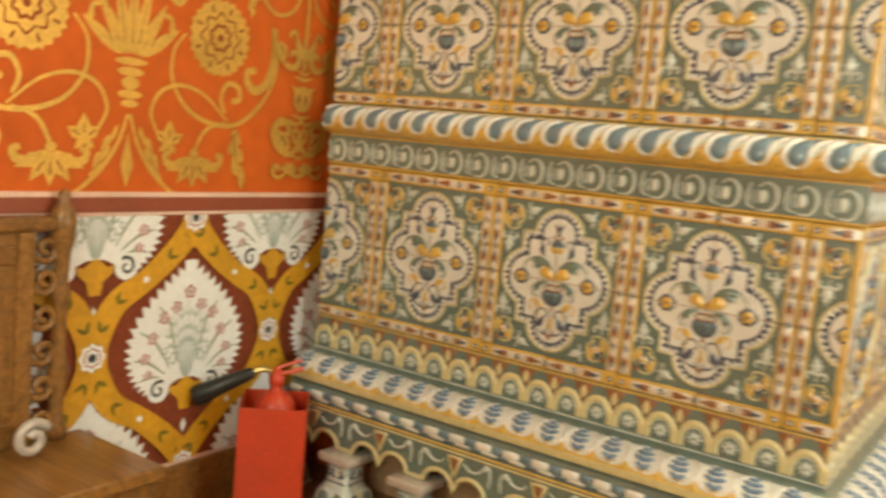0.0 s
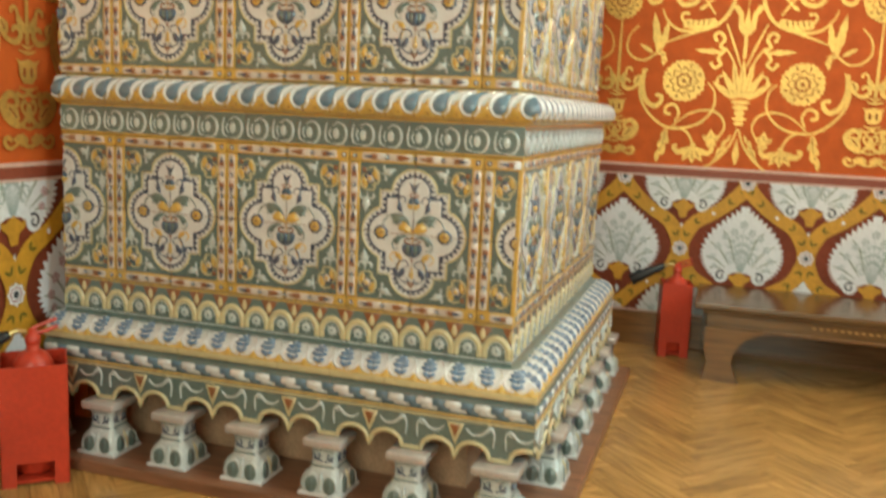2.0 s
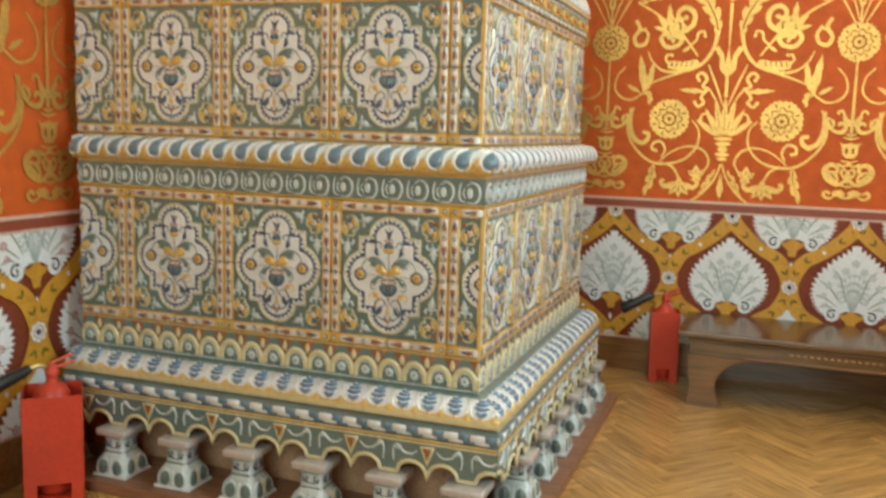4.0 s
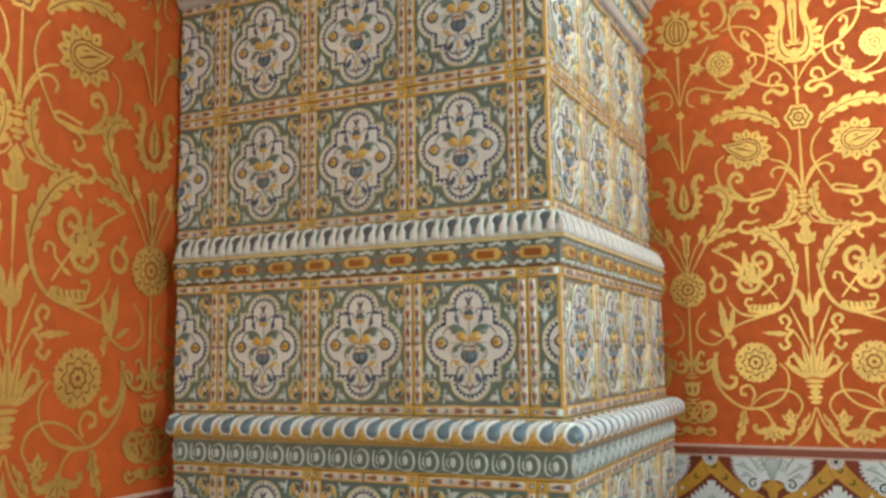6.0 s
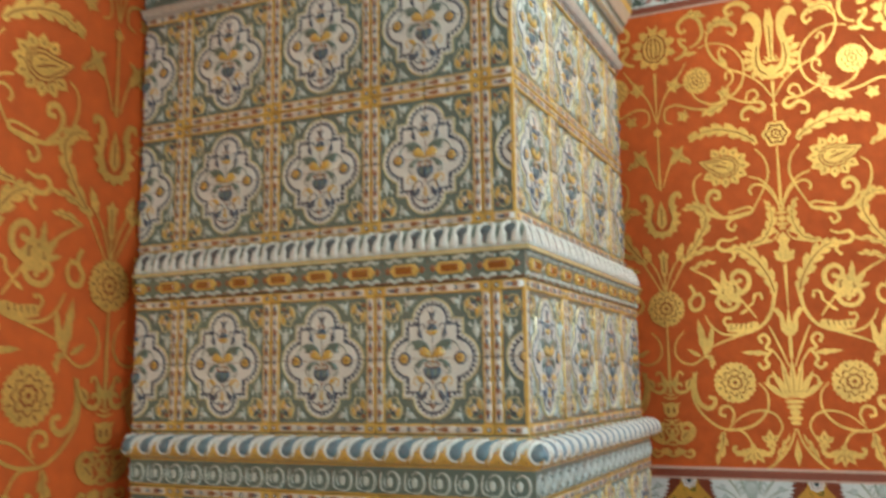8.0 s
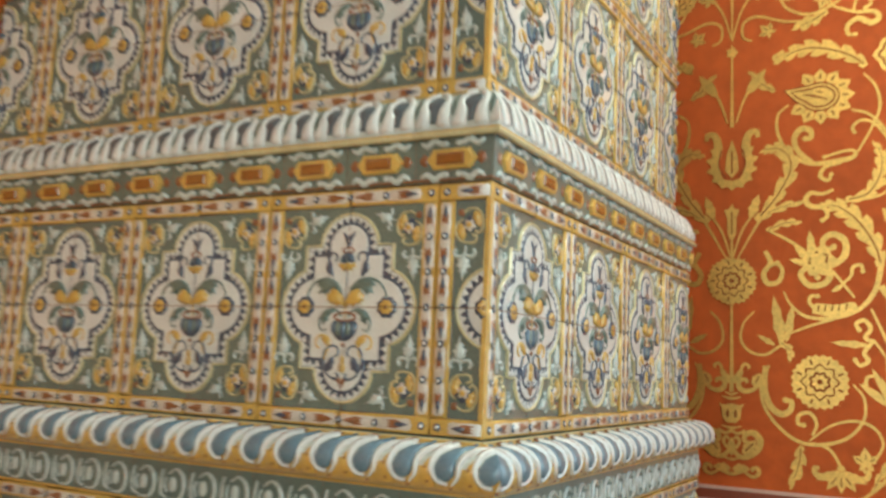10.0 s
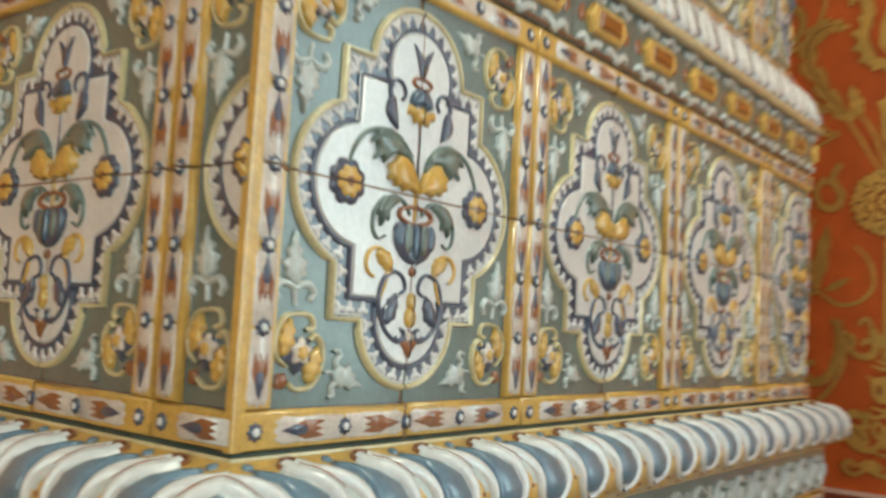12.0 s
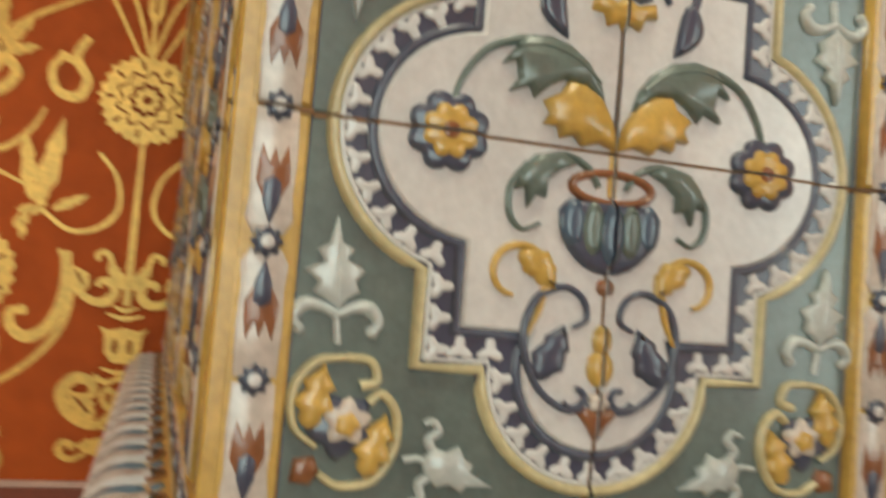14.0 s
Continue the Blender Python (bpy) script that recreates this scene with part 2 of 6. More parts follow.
def leaf(base, tip, width, teeth=0, bend=0.0, n=9, bite=0.3):
    """A leaf's outline from base to tip, toothed and bent to one side."""
    b, t = Vector(base), Vector(tip)
    d = t - b
    s = Vector((-d.y, d.x)).normalized()
    left, right = [], []
    steps = n if not teeth else teeth * 4
    for k in range(1, steps):
        q = k / steps
        wide = width * math.sin(math.pi * q ** 0.8) ** 0.85
        if teeth:
            wide *= 1 - bite * (k % 4) / 3
        mid = b + d * q + s * bend * math.sin(math.pi * q)
        left.append(mid + s * wide); right.append(mid - s * wide)
    return [tuple(b)] + [tuple(p) for p in right] + [tuple(t)] + [tuple(p) for p in left[::-1]]


def inset(outline, d):
    n = len(outline)
    out = []
    area = sum(outline[i][0] * outline[(i + 1) % n][1] - outline[(i + 1) % n][0] * outline[i][1] for i in range(n))
    sign = 1 if area > 0 else -1
    for i in range(n):
        a, b, c = Vector(outline[i - 1]), Vector(outline[i]), Vector(outline[(i + 1) % n])
        e, f = (b - a), (c - b)
        if e.length < 1e-9 or f.length < 1e-9:
            out.append(tuple(b)); continue
        e.normalize(); f.normalize()
        m = Vector((-e.y, e.x)) + Vector((-f.y, f.x))
        if m.length < 1e-6:
            out.append(tuple(b)); continue
        m.normalize()
        k = max(0.5, m.dot(Vector((-e.y, e.x))))
        out.append(tuple(b + m * (sign * d / k)))
    return out


class Relief:
    """Gathers raised shapes of several glazes into one mesh."""

    def __init__(self, lift=0.0):
        self.v, self.f, self.m, self.s, self.lift, self.count = [], [], [], [], lift, 0

    def add(self, verts, faces, mat, smooth):
        o = len(self.v)
        self.v += verts
        for f in faces:
            self.f.append(tuple(o + i for i in f)); self.m.append(mat); self.s.append(smooth)

    def blob(self, outline, mat, w=0.0, h=0.003, d=0.003, mirror=False, smooth=True, level=False):
        """A shape with rounded shoulders; level: its top stays a true plane."""
        n = len(outline)
        if sum(outline[i][0] * outline[(i + 1) % n][1] - outline[(i + 1) % n][0] * outline[i][1] for i in range(n)) < 0:
            outline = outline[::-1]
        rings = [[(u, v, w) for u, v in outline], [(u, v, w + 0.7 * h) for u, v in inset(outline, d * 0.25)], [(u, v, w + h) for u, v in inset(outline, d)]]
        faces = [(r * n + i, r * n + (i + 1) % n, (r + 1) * n + (i + 1) % n, (r + 1) * n + i) for r in range(2) for i in range(n)]
        top = [Vector(p) for p in rings[2]]
        if level:
            self.add([p for r in rings for p in r], faces, mat, smooth)
            self.add(rings[2], [tuple(f) for f in tessellate_polygon([top])], mat, False)
        else:
            for a, b, c in tessellate_polygon([top]):
                faces.append((2 * n + a, 2 * n + b, 2 * n + c))
            self.add([p for r in rings for p in r], faces, mat, smooth)
        if mirror:
            self.blob([(-u, v) for u, v in outline], mat, w, h, d)

    def flat(self, outline, mat, mirror=False, w=None):
        """Paint of a shape, a hair above what lies under it."""
        if w is None:
            self.count += 1
            w = self.lift + self.count * 1.4e-5
        n = len(outline)
        if sum(outline[i][0] * outline[(i + 1) % n][1] - outline[(i + 1) % n][0] * outline[i][1] for i in range(n)) < 0:
            outline = outline[::-1]
        pts = [Vector((u, v, w)) for u, v in outline]
        self.add([tuple(p) for p in pts], [tuple(f) for f in tessellate_polygon([pts])], mat, False)
        if mirror:
            self.flat([(-u, v) for u, v in outline], mat)

    def ribbon(self, points, widths, mat, w=0.0, h=0.003, mirror=False, closed=False):
        """A raised line with a rounded back; widths: one, or first, middle and last."""
        pts = [Vector(p) for p in points]
        n = len(pts)
        verts, faces = [], []
        for i, p in enumerate(pts):
            a, b = (pts[i - 1], pts[(i + 1) % n]) if closed else (pts[max(i - 1, 0)], pts[min(i + 1, n - 1)])
            d = (b - a)
            d = d.normalized() if d.length > 1e-9 else Vector((1, 0))
            s = Vector((-d.y, d.x))
            q = i / max(1, n - 1)
            if isinstance(widths, (list, tuple)):
                wide = widths[0] + (widths[1] - widths[0]) * q * 2 if q < 0.5 else widths[1] + (widths[2] - widths[1]) * (q * 2 - 1)
            else:
                wide = widths
            if h == 0:
                row = ((0.5, 0), (-0.5, 0))
            else:
                row = ((0.5, 0), (0.3, 0.8), (0, 1), (-0.3, 0.8), (-0.5, 0))
            for k, e in row:
                c = p + s * wide * k
                verts.append((c.x, c.y, w + h * e))
        c = len(row)
        for i in range(n if closed else n - 1):
            j = (i + 1) % n
            for k in range(c - 1):
                faces.append((i * c + k, i * c + k + 1, j * c + k + 1, j * c + k))
        self.add(verts, faces, mat, h > 0)
        if mirror:
            self.ribbon([(-u, v) for u, v in points], widths, mat, w, h, False, closed)

    def line(self, points, widths, mat, mirror=False, closed=False):
        self.count += 1
        self.ribbon(points, widths, mat, self.lift + self.count * 1.4e-5, 0, False, closed)
        if mirror:
            self.line([(-u, v) for u, v in points], widths, mat, False, closed)

    def mesh(self, name, materials, place, flip=False):
        """place maps (u, v, w) into the mesh's own space."""
        me = bpy.data.meshes.new(name)
        me.from_pydata([place(*p) for p in self.v], [], [f[::-1] for f in self.f] if flip else self.f)
        me.polygons.foreach_set("material_index", self.m)
        me.polygons.foreach_set("use_smooth", self.s)
        for m in materials:
            me.materials.append(m)
        me.update()
        return me


def cut(me, name, planes):
    """A copy of a mesh, kept on the side of each plane (point, normal) to which the normal points."""
    bm = bmesh.new()
    bm.from_mesh(me)
    for co, no in planes:
        bmesh.ops.bisect_plane(bm, geom=bm.verts[:] + bm.edges[:] + bm.faces[:], dist=1e-7, plane_co=co, plane_no=no, clear_inner=True)
    out = bpy.data.meshes.new(name)
    bm.to_mesh(out)
    bm.free()
    for m in me.materials:
        out.materials.append(m)
    return out

# ---- the stove's tiles ----
W, H, B = 0.48, 0.556, 0.04          # a panel of four tiles, and its border
P_RIGHT, P_LEFT = 0.126, 0.24        # part panels at the ends of the front


def frame_outline(grow=0.0):
    """The four-lobed frame with square shoulders; grow moves it outwards."""
    g = grow
    b = math.degrees(math.asin((0.006 + g) / (0.084 + g)))
    a = math.degrees(math.acos((0.037 + g) / (0.100 + g)))
    right = arc(0, 0.150, 0.084 + g, 90, b, 9)
    right += [(0.127 + g, 0.156 + g)]
    right += arc(0.090, 0, 0.100 + g, a, -a, 18)
    right += [(0.127 + g, -0.156 - g)]
    right += arc(0, -0.150, 0.084 + g, -b, -90, 9)
    return right + [(-u, v) for u, v in right[-2:0:-1]]


def along(outline, step):
    """Places at even steps along a closed outline, with the inward direction."""
    pts = [Vector(p) for p in outline]
    out, left = [], step / 2
    for a, b in zip(pts, pts[1:] + pts[:1]):
        d = (b - a).length
        while left <= d and d > 0:
            t = (b - a) / d
            out.append((a + t * left, Vector((t.y, -t.x))))
            left += step
        left -= d
    return out


def flame(rel, near, far, strip, upright, tip):
    """A pale tongue from a stud, a brown forked flame on it and a dark point, along a border."""
    d = far - near

    def on(rows):
        return [(strip + b, near + a * d) if upright else (near + a * d, strip + b) for a, b in rows]

    def both(rows):
        return on(rows + [(a, -b) for a, b in rows[::-1] if b > 0])
    rel.blob(both([(0.02, 0.0125), (0.40, 0.0135), (0.66, 0.0125), (0.84, 0.0140), (0.96, 0.0085), (0.91, 0.0055), (0.97, 0.0)]), gPINK, 0.005, 0.0020, 0.0014)
    rel.blob(both([(0.30, 0.0), (0.42, 0.0030), (0.28, 0.0075), (0.44, 0.0095), (0.56, 0.0100), (0.66, 0.0060), (0.74, 0.0)]), gBROWN, 0.0065, 0.0012, 0.0008)
    rel.blob(both([(0.52, 0.0), (0.56, 0.0050), (0.70, 0.0052), (0.88, 0.0)]), tip, 0.0072, 0.0012, 0.0008)


def panel():
    rel = Relief()
    hw, hh = W / 2, H / 2
    g = 0.0013
    for su in (-1, 1):
        for sv in (-1, 1):
            u0, u1, v0, v1 = sorted((su * g, su * (hw - g))) + sorted((sv * g, sv * (hh - g)))
            rel.blob([(u0, v0), (u1, v0), (u1, v1), (u0, v1)], gGREEN, -0.010, 0.006, 0.002, level=True)
    # borders: a raised ochre strip with a pale painted run
    iu, iv = hw - B, hh - B
    for s in (-1, 1):
        for lo, hi in ((-iv, -g), (g, iv)):
            u0, u1 = sorted((s * iu, s * (hw - g)))
            rel.blob([(u0, lo), (u1, lo), (u1, hi), (u0, hi)], gYELLOW, -0.006, 0.0115, 0.003, level=True)
        for lo, hi in ((-hw + g, -g), (g, hw - g)):
            v0, v1 = sorted((s * iv, s * (hh - g)))
            rel.blob([(lo, v0), (hi, v0), (hi, v1), (lo, v1)], gYELLOW, -0.006, 0.0118, 0.003, level=True)
        # arrows and studs
        for n, half, strip, upright in ((6, iv, s * (hw - B / 2), True), (4, iu, s * (hh - B / 2), False)):
            step = 2 * half / n
            for k in range(n):
                near, far = -half + k * step, -half + (k + 1) * step
                # each flame starts from its own stud and points away from it
                start = k - n // 2 if upright else k - n // 2 + 1
                if start % 2:
                    near, far = far, near
                flame(rel, near, far, strip, upright, gNAVY if upright or k in (0, 3) else gBROWN)
            for k in range(n + 1):
                c = -half + k * step
                pos = (strip, c) if upright else (c, strip)
                if abs(abs(c) - half) < 1e-6:
                    continue
                rel.blob(flower(*pos, 0.0098, 8, 0.25), gNAVY, 0.0068, 0.003, 0.003)
                rel.blob(arc(*pos, 0.0042, 0, 330, 11), gWHITE, 0.0092, 0.0016, 0.001)
        for t in (-1, 1):
            rel.blob(flower(s * (hw - B / 2), t * (hh - B / 2), 0.0105, 8, 0.25), gNAVY, 0.005, 0.0032, 0.003)
            rel.blob(arc(s * (hw - B / 2), t * (hh - B / 2), 0.0045, 0, 330, 11), gWHITE, 0.0078, 0.0016, 0.001)
    # inner dark line of the panel
    rel.ribbon([(-iu, -iv), (iu, -iv), (iu, iv), (-iu, iv)], 0.004, gNAVY, -0.0045, 0.0012, False, True)
    # the four-lobed frame
    start = len(rel.v)
    rel.blob(frame_outline(0.0), gNAVY, -0.001, 0.0035, 0.002, level=True)
    rel.ribbon(frame_outline(-0.0035), 0.0085, gLEMON, 0.0, 0.0085, False, True)
    rel.ribbon(frame_outline(-0.0085), 0.0045, gWHITE, 0.001, 0.0034, False, True)
    for c, n in along(frame_outline(-0.013), 0.0205):
        t = Vector((-n.y, n.x))
        q = c + n * 0.0026
        shape = []
        for k in range(18):
            a = math.pi * 2 * k / 18
            r = 0.0072 * (1 + 0.42 * math.cos(3 * a))
            shape.append(tuple(q + n * (r * math.cos(a)) + t * (r * math.sin(a))))
        rel.blob(shape, gWHITE, 0.0015, 0.0034, 0.0014)
    rel.ribbon(frame_outline(-0.0268), 0.0085, gNAVY, 0.001, 0.0058, False, True)
    rel.blob(frame_outline(-0.0295), gWHITE, 0.001, 0.0062, 0.003, level=True)
    w = 0.0068
    # middle stem, upper flower
    rel.ribbon([(0, 0.095), (0.0005, 0.06), (0, 0.0)], (0.003, 0.004, 0.005), gNAVY, w, 0.003)
    rel.ribbon([(0, 0.012), (0, -0.03)], 0.007, gYELLOW, w, 0.004)
    rel.blob(arc(0, 0.112, 0.021, 0, 180, 10, 0.022)[::1] + [(-0.012, 0.108), (0, 0.112), (0.012, 0.108)], gBLUE, w, 0.008, 0.007)
    rel.blob([(-0.022, 0.110), (-0.024, 0.098), (-0.015, 0.097), (-0.012, 0.088), (-0.004, 0.092), (0, 0.084), (0.004, 0.092), (0.012, 0.088), (0.015, 0.097), (0.024, 0.098), (0.022, 0.110), (0.008, 0.106), (0, 0.111), (-0.008, 0.106)], gYELLOW, w, 0.009, 0.004)
    rel.ribbon(arc(0, 0.140, 0.0165, 0, 345, 18, 0.0065), 0.0045, gBROWN, w, 0.005, False, True)
    for s in (-1, 1):
        rel.blob(leaf((0, 0.142), (s * 0.019, 0.187), 0.0062, 0, s * 0.006), gNAVY, w, 0.004, 0.003)
    rel.blob(leaf((0, 0.144), (0, 0.176), 0.004), gYELLOW, w, 0.004, 0.002)
    # hanging navy leaves of the upper lobe
    rel.blob(leaf((-0.051, 0.116), (-0.039, 0.074), 0.0095, 0, -0.006), gNAVY, w, 0.006, 0.004, True)
    rel.ribbon(curve([(-0.051, 0.106), (-0.055, 0.122), (-0.047, 0.134), (-0.035, 0.132), (-0.029, 0.121), (-0.034, 0.112)]), (0.008, 0.0055, 0.004), gNAVY, w, 0.005, True)
    # yellow and green leaves
    rel.ribbon(curve([(-0.052, 0.070), (-0.074, 0.068), (-0.094, 0.058), (-0.108, 0.038), (-0.114, 0.020)]), (0.009, 0.006, 0.004), gLEAF, w, 0.005, True)
    rel.blob([(-0.010, 0.030), (-0.014, 0.046), (-0.024, 0.060), (-0.038, 0.070), (-0.054, 0.074), (-0.070, 0.071), (-0.076, 0.062), (-0.084, 0.050), (-0.074, 0.054), (-0.072, 0.042), (-0.078, 0.032), (-0.064, 0.038), (-0.060, 0.030), (-0.050, 0.040), (-0.040, 0.046), (-0.026, 0.044)], gLEAF, w, 0.009, 0.0032, True)
    rel.ribbon(curve([(-0.016, 0.046), (-0.034, 0.060), (-0.056, 0.066), (-0.076, 0.062)]), (0.003, 0.004, 0.002), gLEAF, w + 0.007, 0.003, True)
    rel.blob([(-0.001, 0.002), (-0.004, 0.020), (-0.013, 0.036), (-0.026, 0.044), (-0.038, 0.045), (-0.042, 0.037), (-0.054, 0.030), (-0.049, 0.022), (-0.053, 0.014), (-0.043, 0.014), (-0.041, 0.006), (-0.031, 0.009), (-0.025, 0.002), (-0.013, 0.006)], gYELLOW, w + 0.001, 0.010, 0.0032, True)
    # side flowers
    for s in (-1, 1):
        rel.blob(scalloped(s * 0.115, 0, 0.0275, 8, 0.16), gNAVY, w, 0.006, 0.003)
        rel.blob(scalloped(s * 0.115, 0, 0.0190, 8, 0.18), gYELLOW, w + 0.004, 0.005, 0.003)
        rel.blob(arc(s * 0.115, 0, 0.006, 0, 330, 11), gBROWN, w + 0.008, 0.0015, 0.001)
    # pot
    rel.ribbon(arc(0, -0.024, 0.029, 0, 348, 24, 0.0105), 0.0065, gBROWN, w, 0.006, False, True)
    rel.blob(arc(0, -0.042, 0.037, 0, -180, 14, 0.042) + [(-0.032, -0.035), (0, -0.032), (0.032, -0.035)], gNAVY, w, 0.007, 0.005)
    for k in range(-2, 3):
        c = k * 0.0135
        rel.blob(arc(c, -0.056 + 0.003 * abs(k), 0.0092, 90, 430, 12, 0.023 - 0.003 * abs(k)), gBLUE if k % 2 == 0 else gLEAF, w + 0.003 - 0.002 * (k % 2), 0.010 - 0.0012 * k * k, 0.006)
    rel.blob(arc(0, -0.092, 0.0065, 0, 330, 10), gBROWN, w, 0.006, 0.004)
    # green curls beside the pot
    rel.ribbon(curve([(-0.010, -0.024), (-0.018, -0.012), (-0.034, -0.005), (-0.050, -0.008)]), (0.005, 0.006, 0.005), gLEAF, w, 0.005, True)
    rel.ribbon(curve([(-0.060, -0.014), (-0.071, -0.030), (-0.071, -0.048), (-0.062, -0.058), (-0.050, -0.053)]), (0.006, 0.005, 0.003), gLEAF, w, 0.005, True)
    rel.blob([(-0.026, -0.010), (-0.040, -0.003), (-0.056, -0.007), (-0.066, -0.018), (-0.069, -0.032), (-0.062, -0.030), (-0.060, -0.044), (-0.054, -0.034), (-0.047, -0.036), (-0.047, -0.024), (-0.038, -0.016)], gLEAF, w, 0.009, 0.003, True)
    # yellow scrolls
    rel.ribbon(spiral(-0.062, -0.088, 0.023, -0.4, 0.78, 16, 0.62), (0.0045, 0.006, 0.004), gYELLOW, w, 0.005, True)
    rel.blob(leaf((-0.062, -0.072), (-0.036, -0.098), 0.0115, 3, 0.004, 9, 0.2), gYELLOW, w, 0.007, 0.005, True)
    rel.ribbon(curve([(-0.042, -0.092), (-0.046, -0.112), (-0.054, -0.130)]), (0.006, 0.005, 0.002), gYELLOW, w, 0.004, True)
    # navy scrolls and leaves of the lower lobe
    rel.ribbon(curve([(-0.004, -0.172), (-0.022, -0.176), (-0.044, -0.160), (-0.055, -0.130), (-0.048, -0.104), (-0.030, -0.094), (-0.016, -0.100), (-0.012, -0.114), (-0.022, -0.121)]), (0.005, 0.006, 0.004), gNAVY, w, 0.005, True)
    rel.blob(leaf((-0.046, -0.158), (-0.026, -0.118), 0.013, 3, -0.002, 9, 0.25), gNAVY, w, 0.006, 0.005, True)
    rel.ribbon(spiral(-0.016, -0.166, 0.010, 3.6, 0.7, 10, 0.4), 0.005, gNAVY, w, 0.005, True)
    rel.blob(arc(0, -0.147, 0.0095, -90, 270, 12, 0.013), gYELLOW, w, 0.008, 0.005)
    rel.blob(arc(0, -0.128, 0.0065, -90, 270, 12, 0.011), gYELLOW, w, 0.009, 0.004)
    rel.blob([(0, -0.198), (0.007, -0.186), (0.014, -0.178), (0.010, -0.172), (0, -0.176), (-0.010, -0.172), (-0.014, -0.178), (-0.007, -0.186)], gBROWN, w, 0.006, 0.003)
    rel.blob(flower(0, -0.170, 0.009, 5, 0.3), gPINK, w, 0.007, 0.003)
    # corners of the green ground
    for sv in (-1, 1):
        def c(points):
            return [(u, v * sv) for u, v in points]
        a = 0.0
        rel.blob(c([(-0.178, 0.062), (-0.174, 0.078), (-0.166, 0.082), (-0.170, 0.089), (-0.158, 0.095), (-0.164, 0.102), (-0.161, 0.109), (-0.168, 0.114), (-0.174, 0.121), (-0.182, 0.115), (-0.190, 0.111), (-0.187, 0.104), (-0.196, 0.097), (-0.184, 0.091), (-0.189, 0.084), (-0.182, 0.079)]), gPALE, a, 0.007, 0.0024, True)
        rel.ribbon(c(curve([(-0.174, 0.112), (-0.174, 0.126), (-0.172, 0.142)])), 0.0048, gPALE, a, 0.005, True)
        rel.ribbon(c([(-0.177, 0.074), (-0.175, 0.114)]), (0.002, 0.004, 0.002), gPALE, a + 0.0066, 0.0015, True)
        for q in (-1, 1):
            rel.ribbon(c(curve([(-0.174, 0.124), (-0.174 + q * 0.010, 0.119), (-0.174 + q * 0.020, 0.119), (-0.174 + q * 0.026, 0.127), (-0.174 + q * 0.022, 0.134)])), (0.006, 0.010, 0.005), gPALE, a, 0.007, True)
            rel.blob(c(arc(-0.174 + q * 0.0225, 0.1335, 0.0042, 0, 330, 8)), gPALE, a, 0.006, 0.003, True)
        rel.ribbon(c(curve([(-0.166, 0.150), (-0.184, 0.154), (-0.196, 0.172), (-0.194, 0.194), (-0.180, 0.206)])), (0.005, 0.007, 0.004), gLEMON, a, 0.007, True)
        rel.ribbon(c(curve([(-0.166, 0.150), (-0.150, 0.152), (-0.146, 0.164), (-0.156, 0.168)])), (0.006, 0.006, 0.007), gLEMON, a, 0.006, True)
        rel.ribbon(c(curve([(-0.150, 0.178), (-0.142, 0.172), (-0.132, 0.184), (-0.132, 0.206), (-0.144, 0.226), (-0.164, 0.230), (-0.178, 0.222)])), (0.006, 0.007, 0.005), gLEMON, a, 0.007, True)
        rel.blob(c(leaf((-0.186, 0.196), (-0.178, 0.154), 0.0135, 3, 0.0, 9, 0.42)), gYELLOW, a, 0.009, 0.003, True)
        rel.blob(c(leaf((-0.150, 0.224), (-0.138, 0.184), 0.013, 3, 0.0, 9, 0.42)), gYELLOW, a, 0.009, 0.003, True)
        rel.blob(c(flower(-0.165, 0.193, 0.0225, 5, 0.3, 4, 0.4)), gNAVY, a, 0.005, 0.004, True)
        rel.blob(c(flower(-0.163, 0.190, 0.0165, 5, 0.35, 4, 1.0)), gPINK, a + 0.003, 0.006, 0.004, True)
        rel.blob(c(flower(-0.163, 0.191, 0.0085, 5, 0.2)), gYELLOW, a + 0.007, 0.004, 0.003, True)
        rel.blob(c([(-0.192, 0.214), (-0.180, 0.212), (-0.176, 0.222), (-0.182, 0.230), (-0.194, 0.228)]), gBROWN, a, 0.005, 0.003, True)
        rel.ribbon(c(curve([(-0.126, 0.213), (-0.116, 0.212), (-0.106, 0.216)])), 0.0045, gPALE, a, 0.005, True)
        rel.blob(c([(-0.114, 0.212), (-0.106, 0.204), (-0.098, 0.207), (-0.090, 0.203), (-0.086, 0.211), (-0.080, 0.214), (-0.082, 0.219), (-0.066, 0.229), (-0.084, 0.229), (-0.088, 0.233), (-0.096, 0.228), (-0.104, 0.230), (-0.112, 0.222)]), gPALE, a, 0.007, 0.0022, True)
        rel.ribbon(c(curve([(-0.106, 0.208), (-0.110, 0.200), (-0.104, 0.194), (-0.108, 0.188), (-0.114, 0.190)])), (0.007, 0.0065, 0.004), gPALE, a, 0.006, True)
        rel.ribbon(c(curve([(-0.106, 0.222), (-0.114, 0.228), (-0.112, 0.237), (-0.119, 0.240)])), (0.007, 0.0065, 0.004), gPALE, a, 0.006, True)
    rel.v[start:] = [(u, v * 0.955, w * 0.82 - 0.004) for u, v, w in rel.v[start:]]
    return rel.mesh("panel", TILE_SET, lambda u, v, w: (u, -w, v))


PANEL = panel()


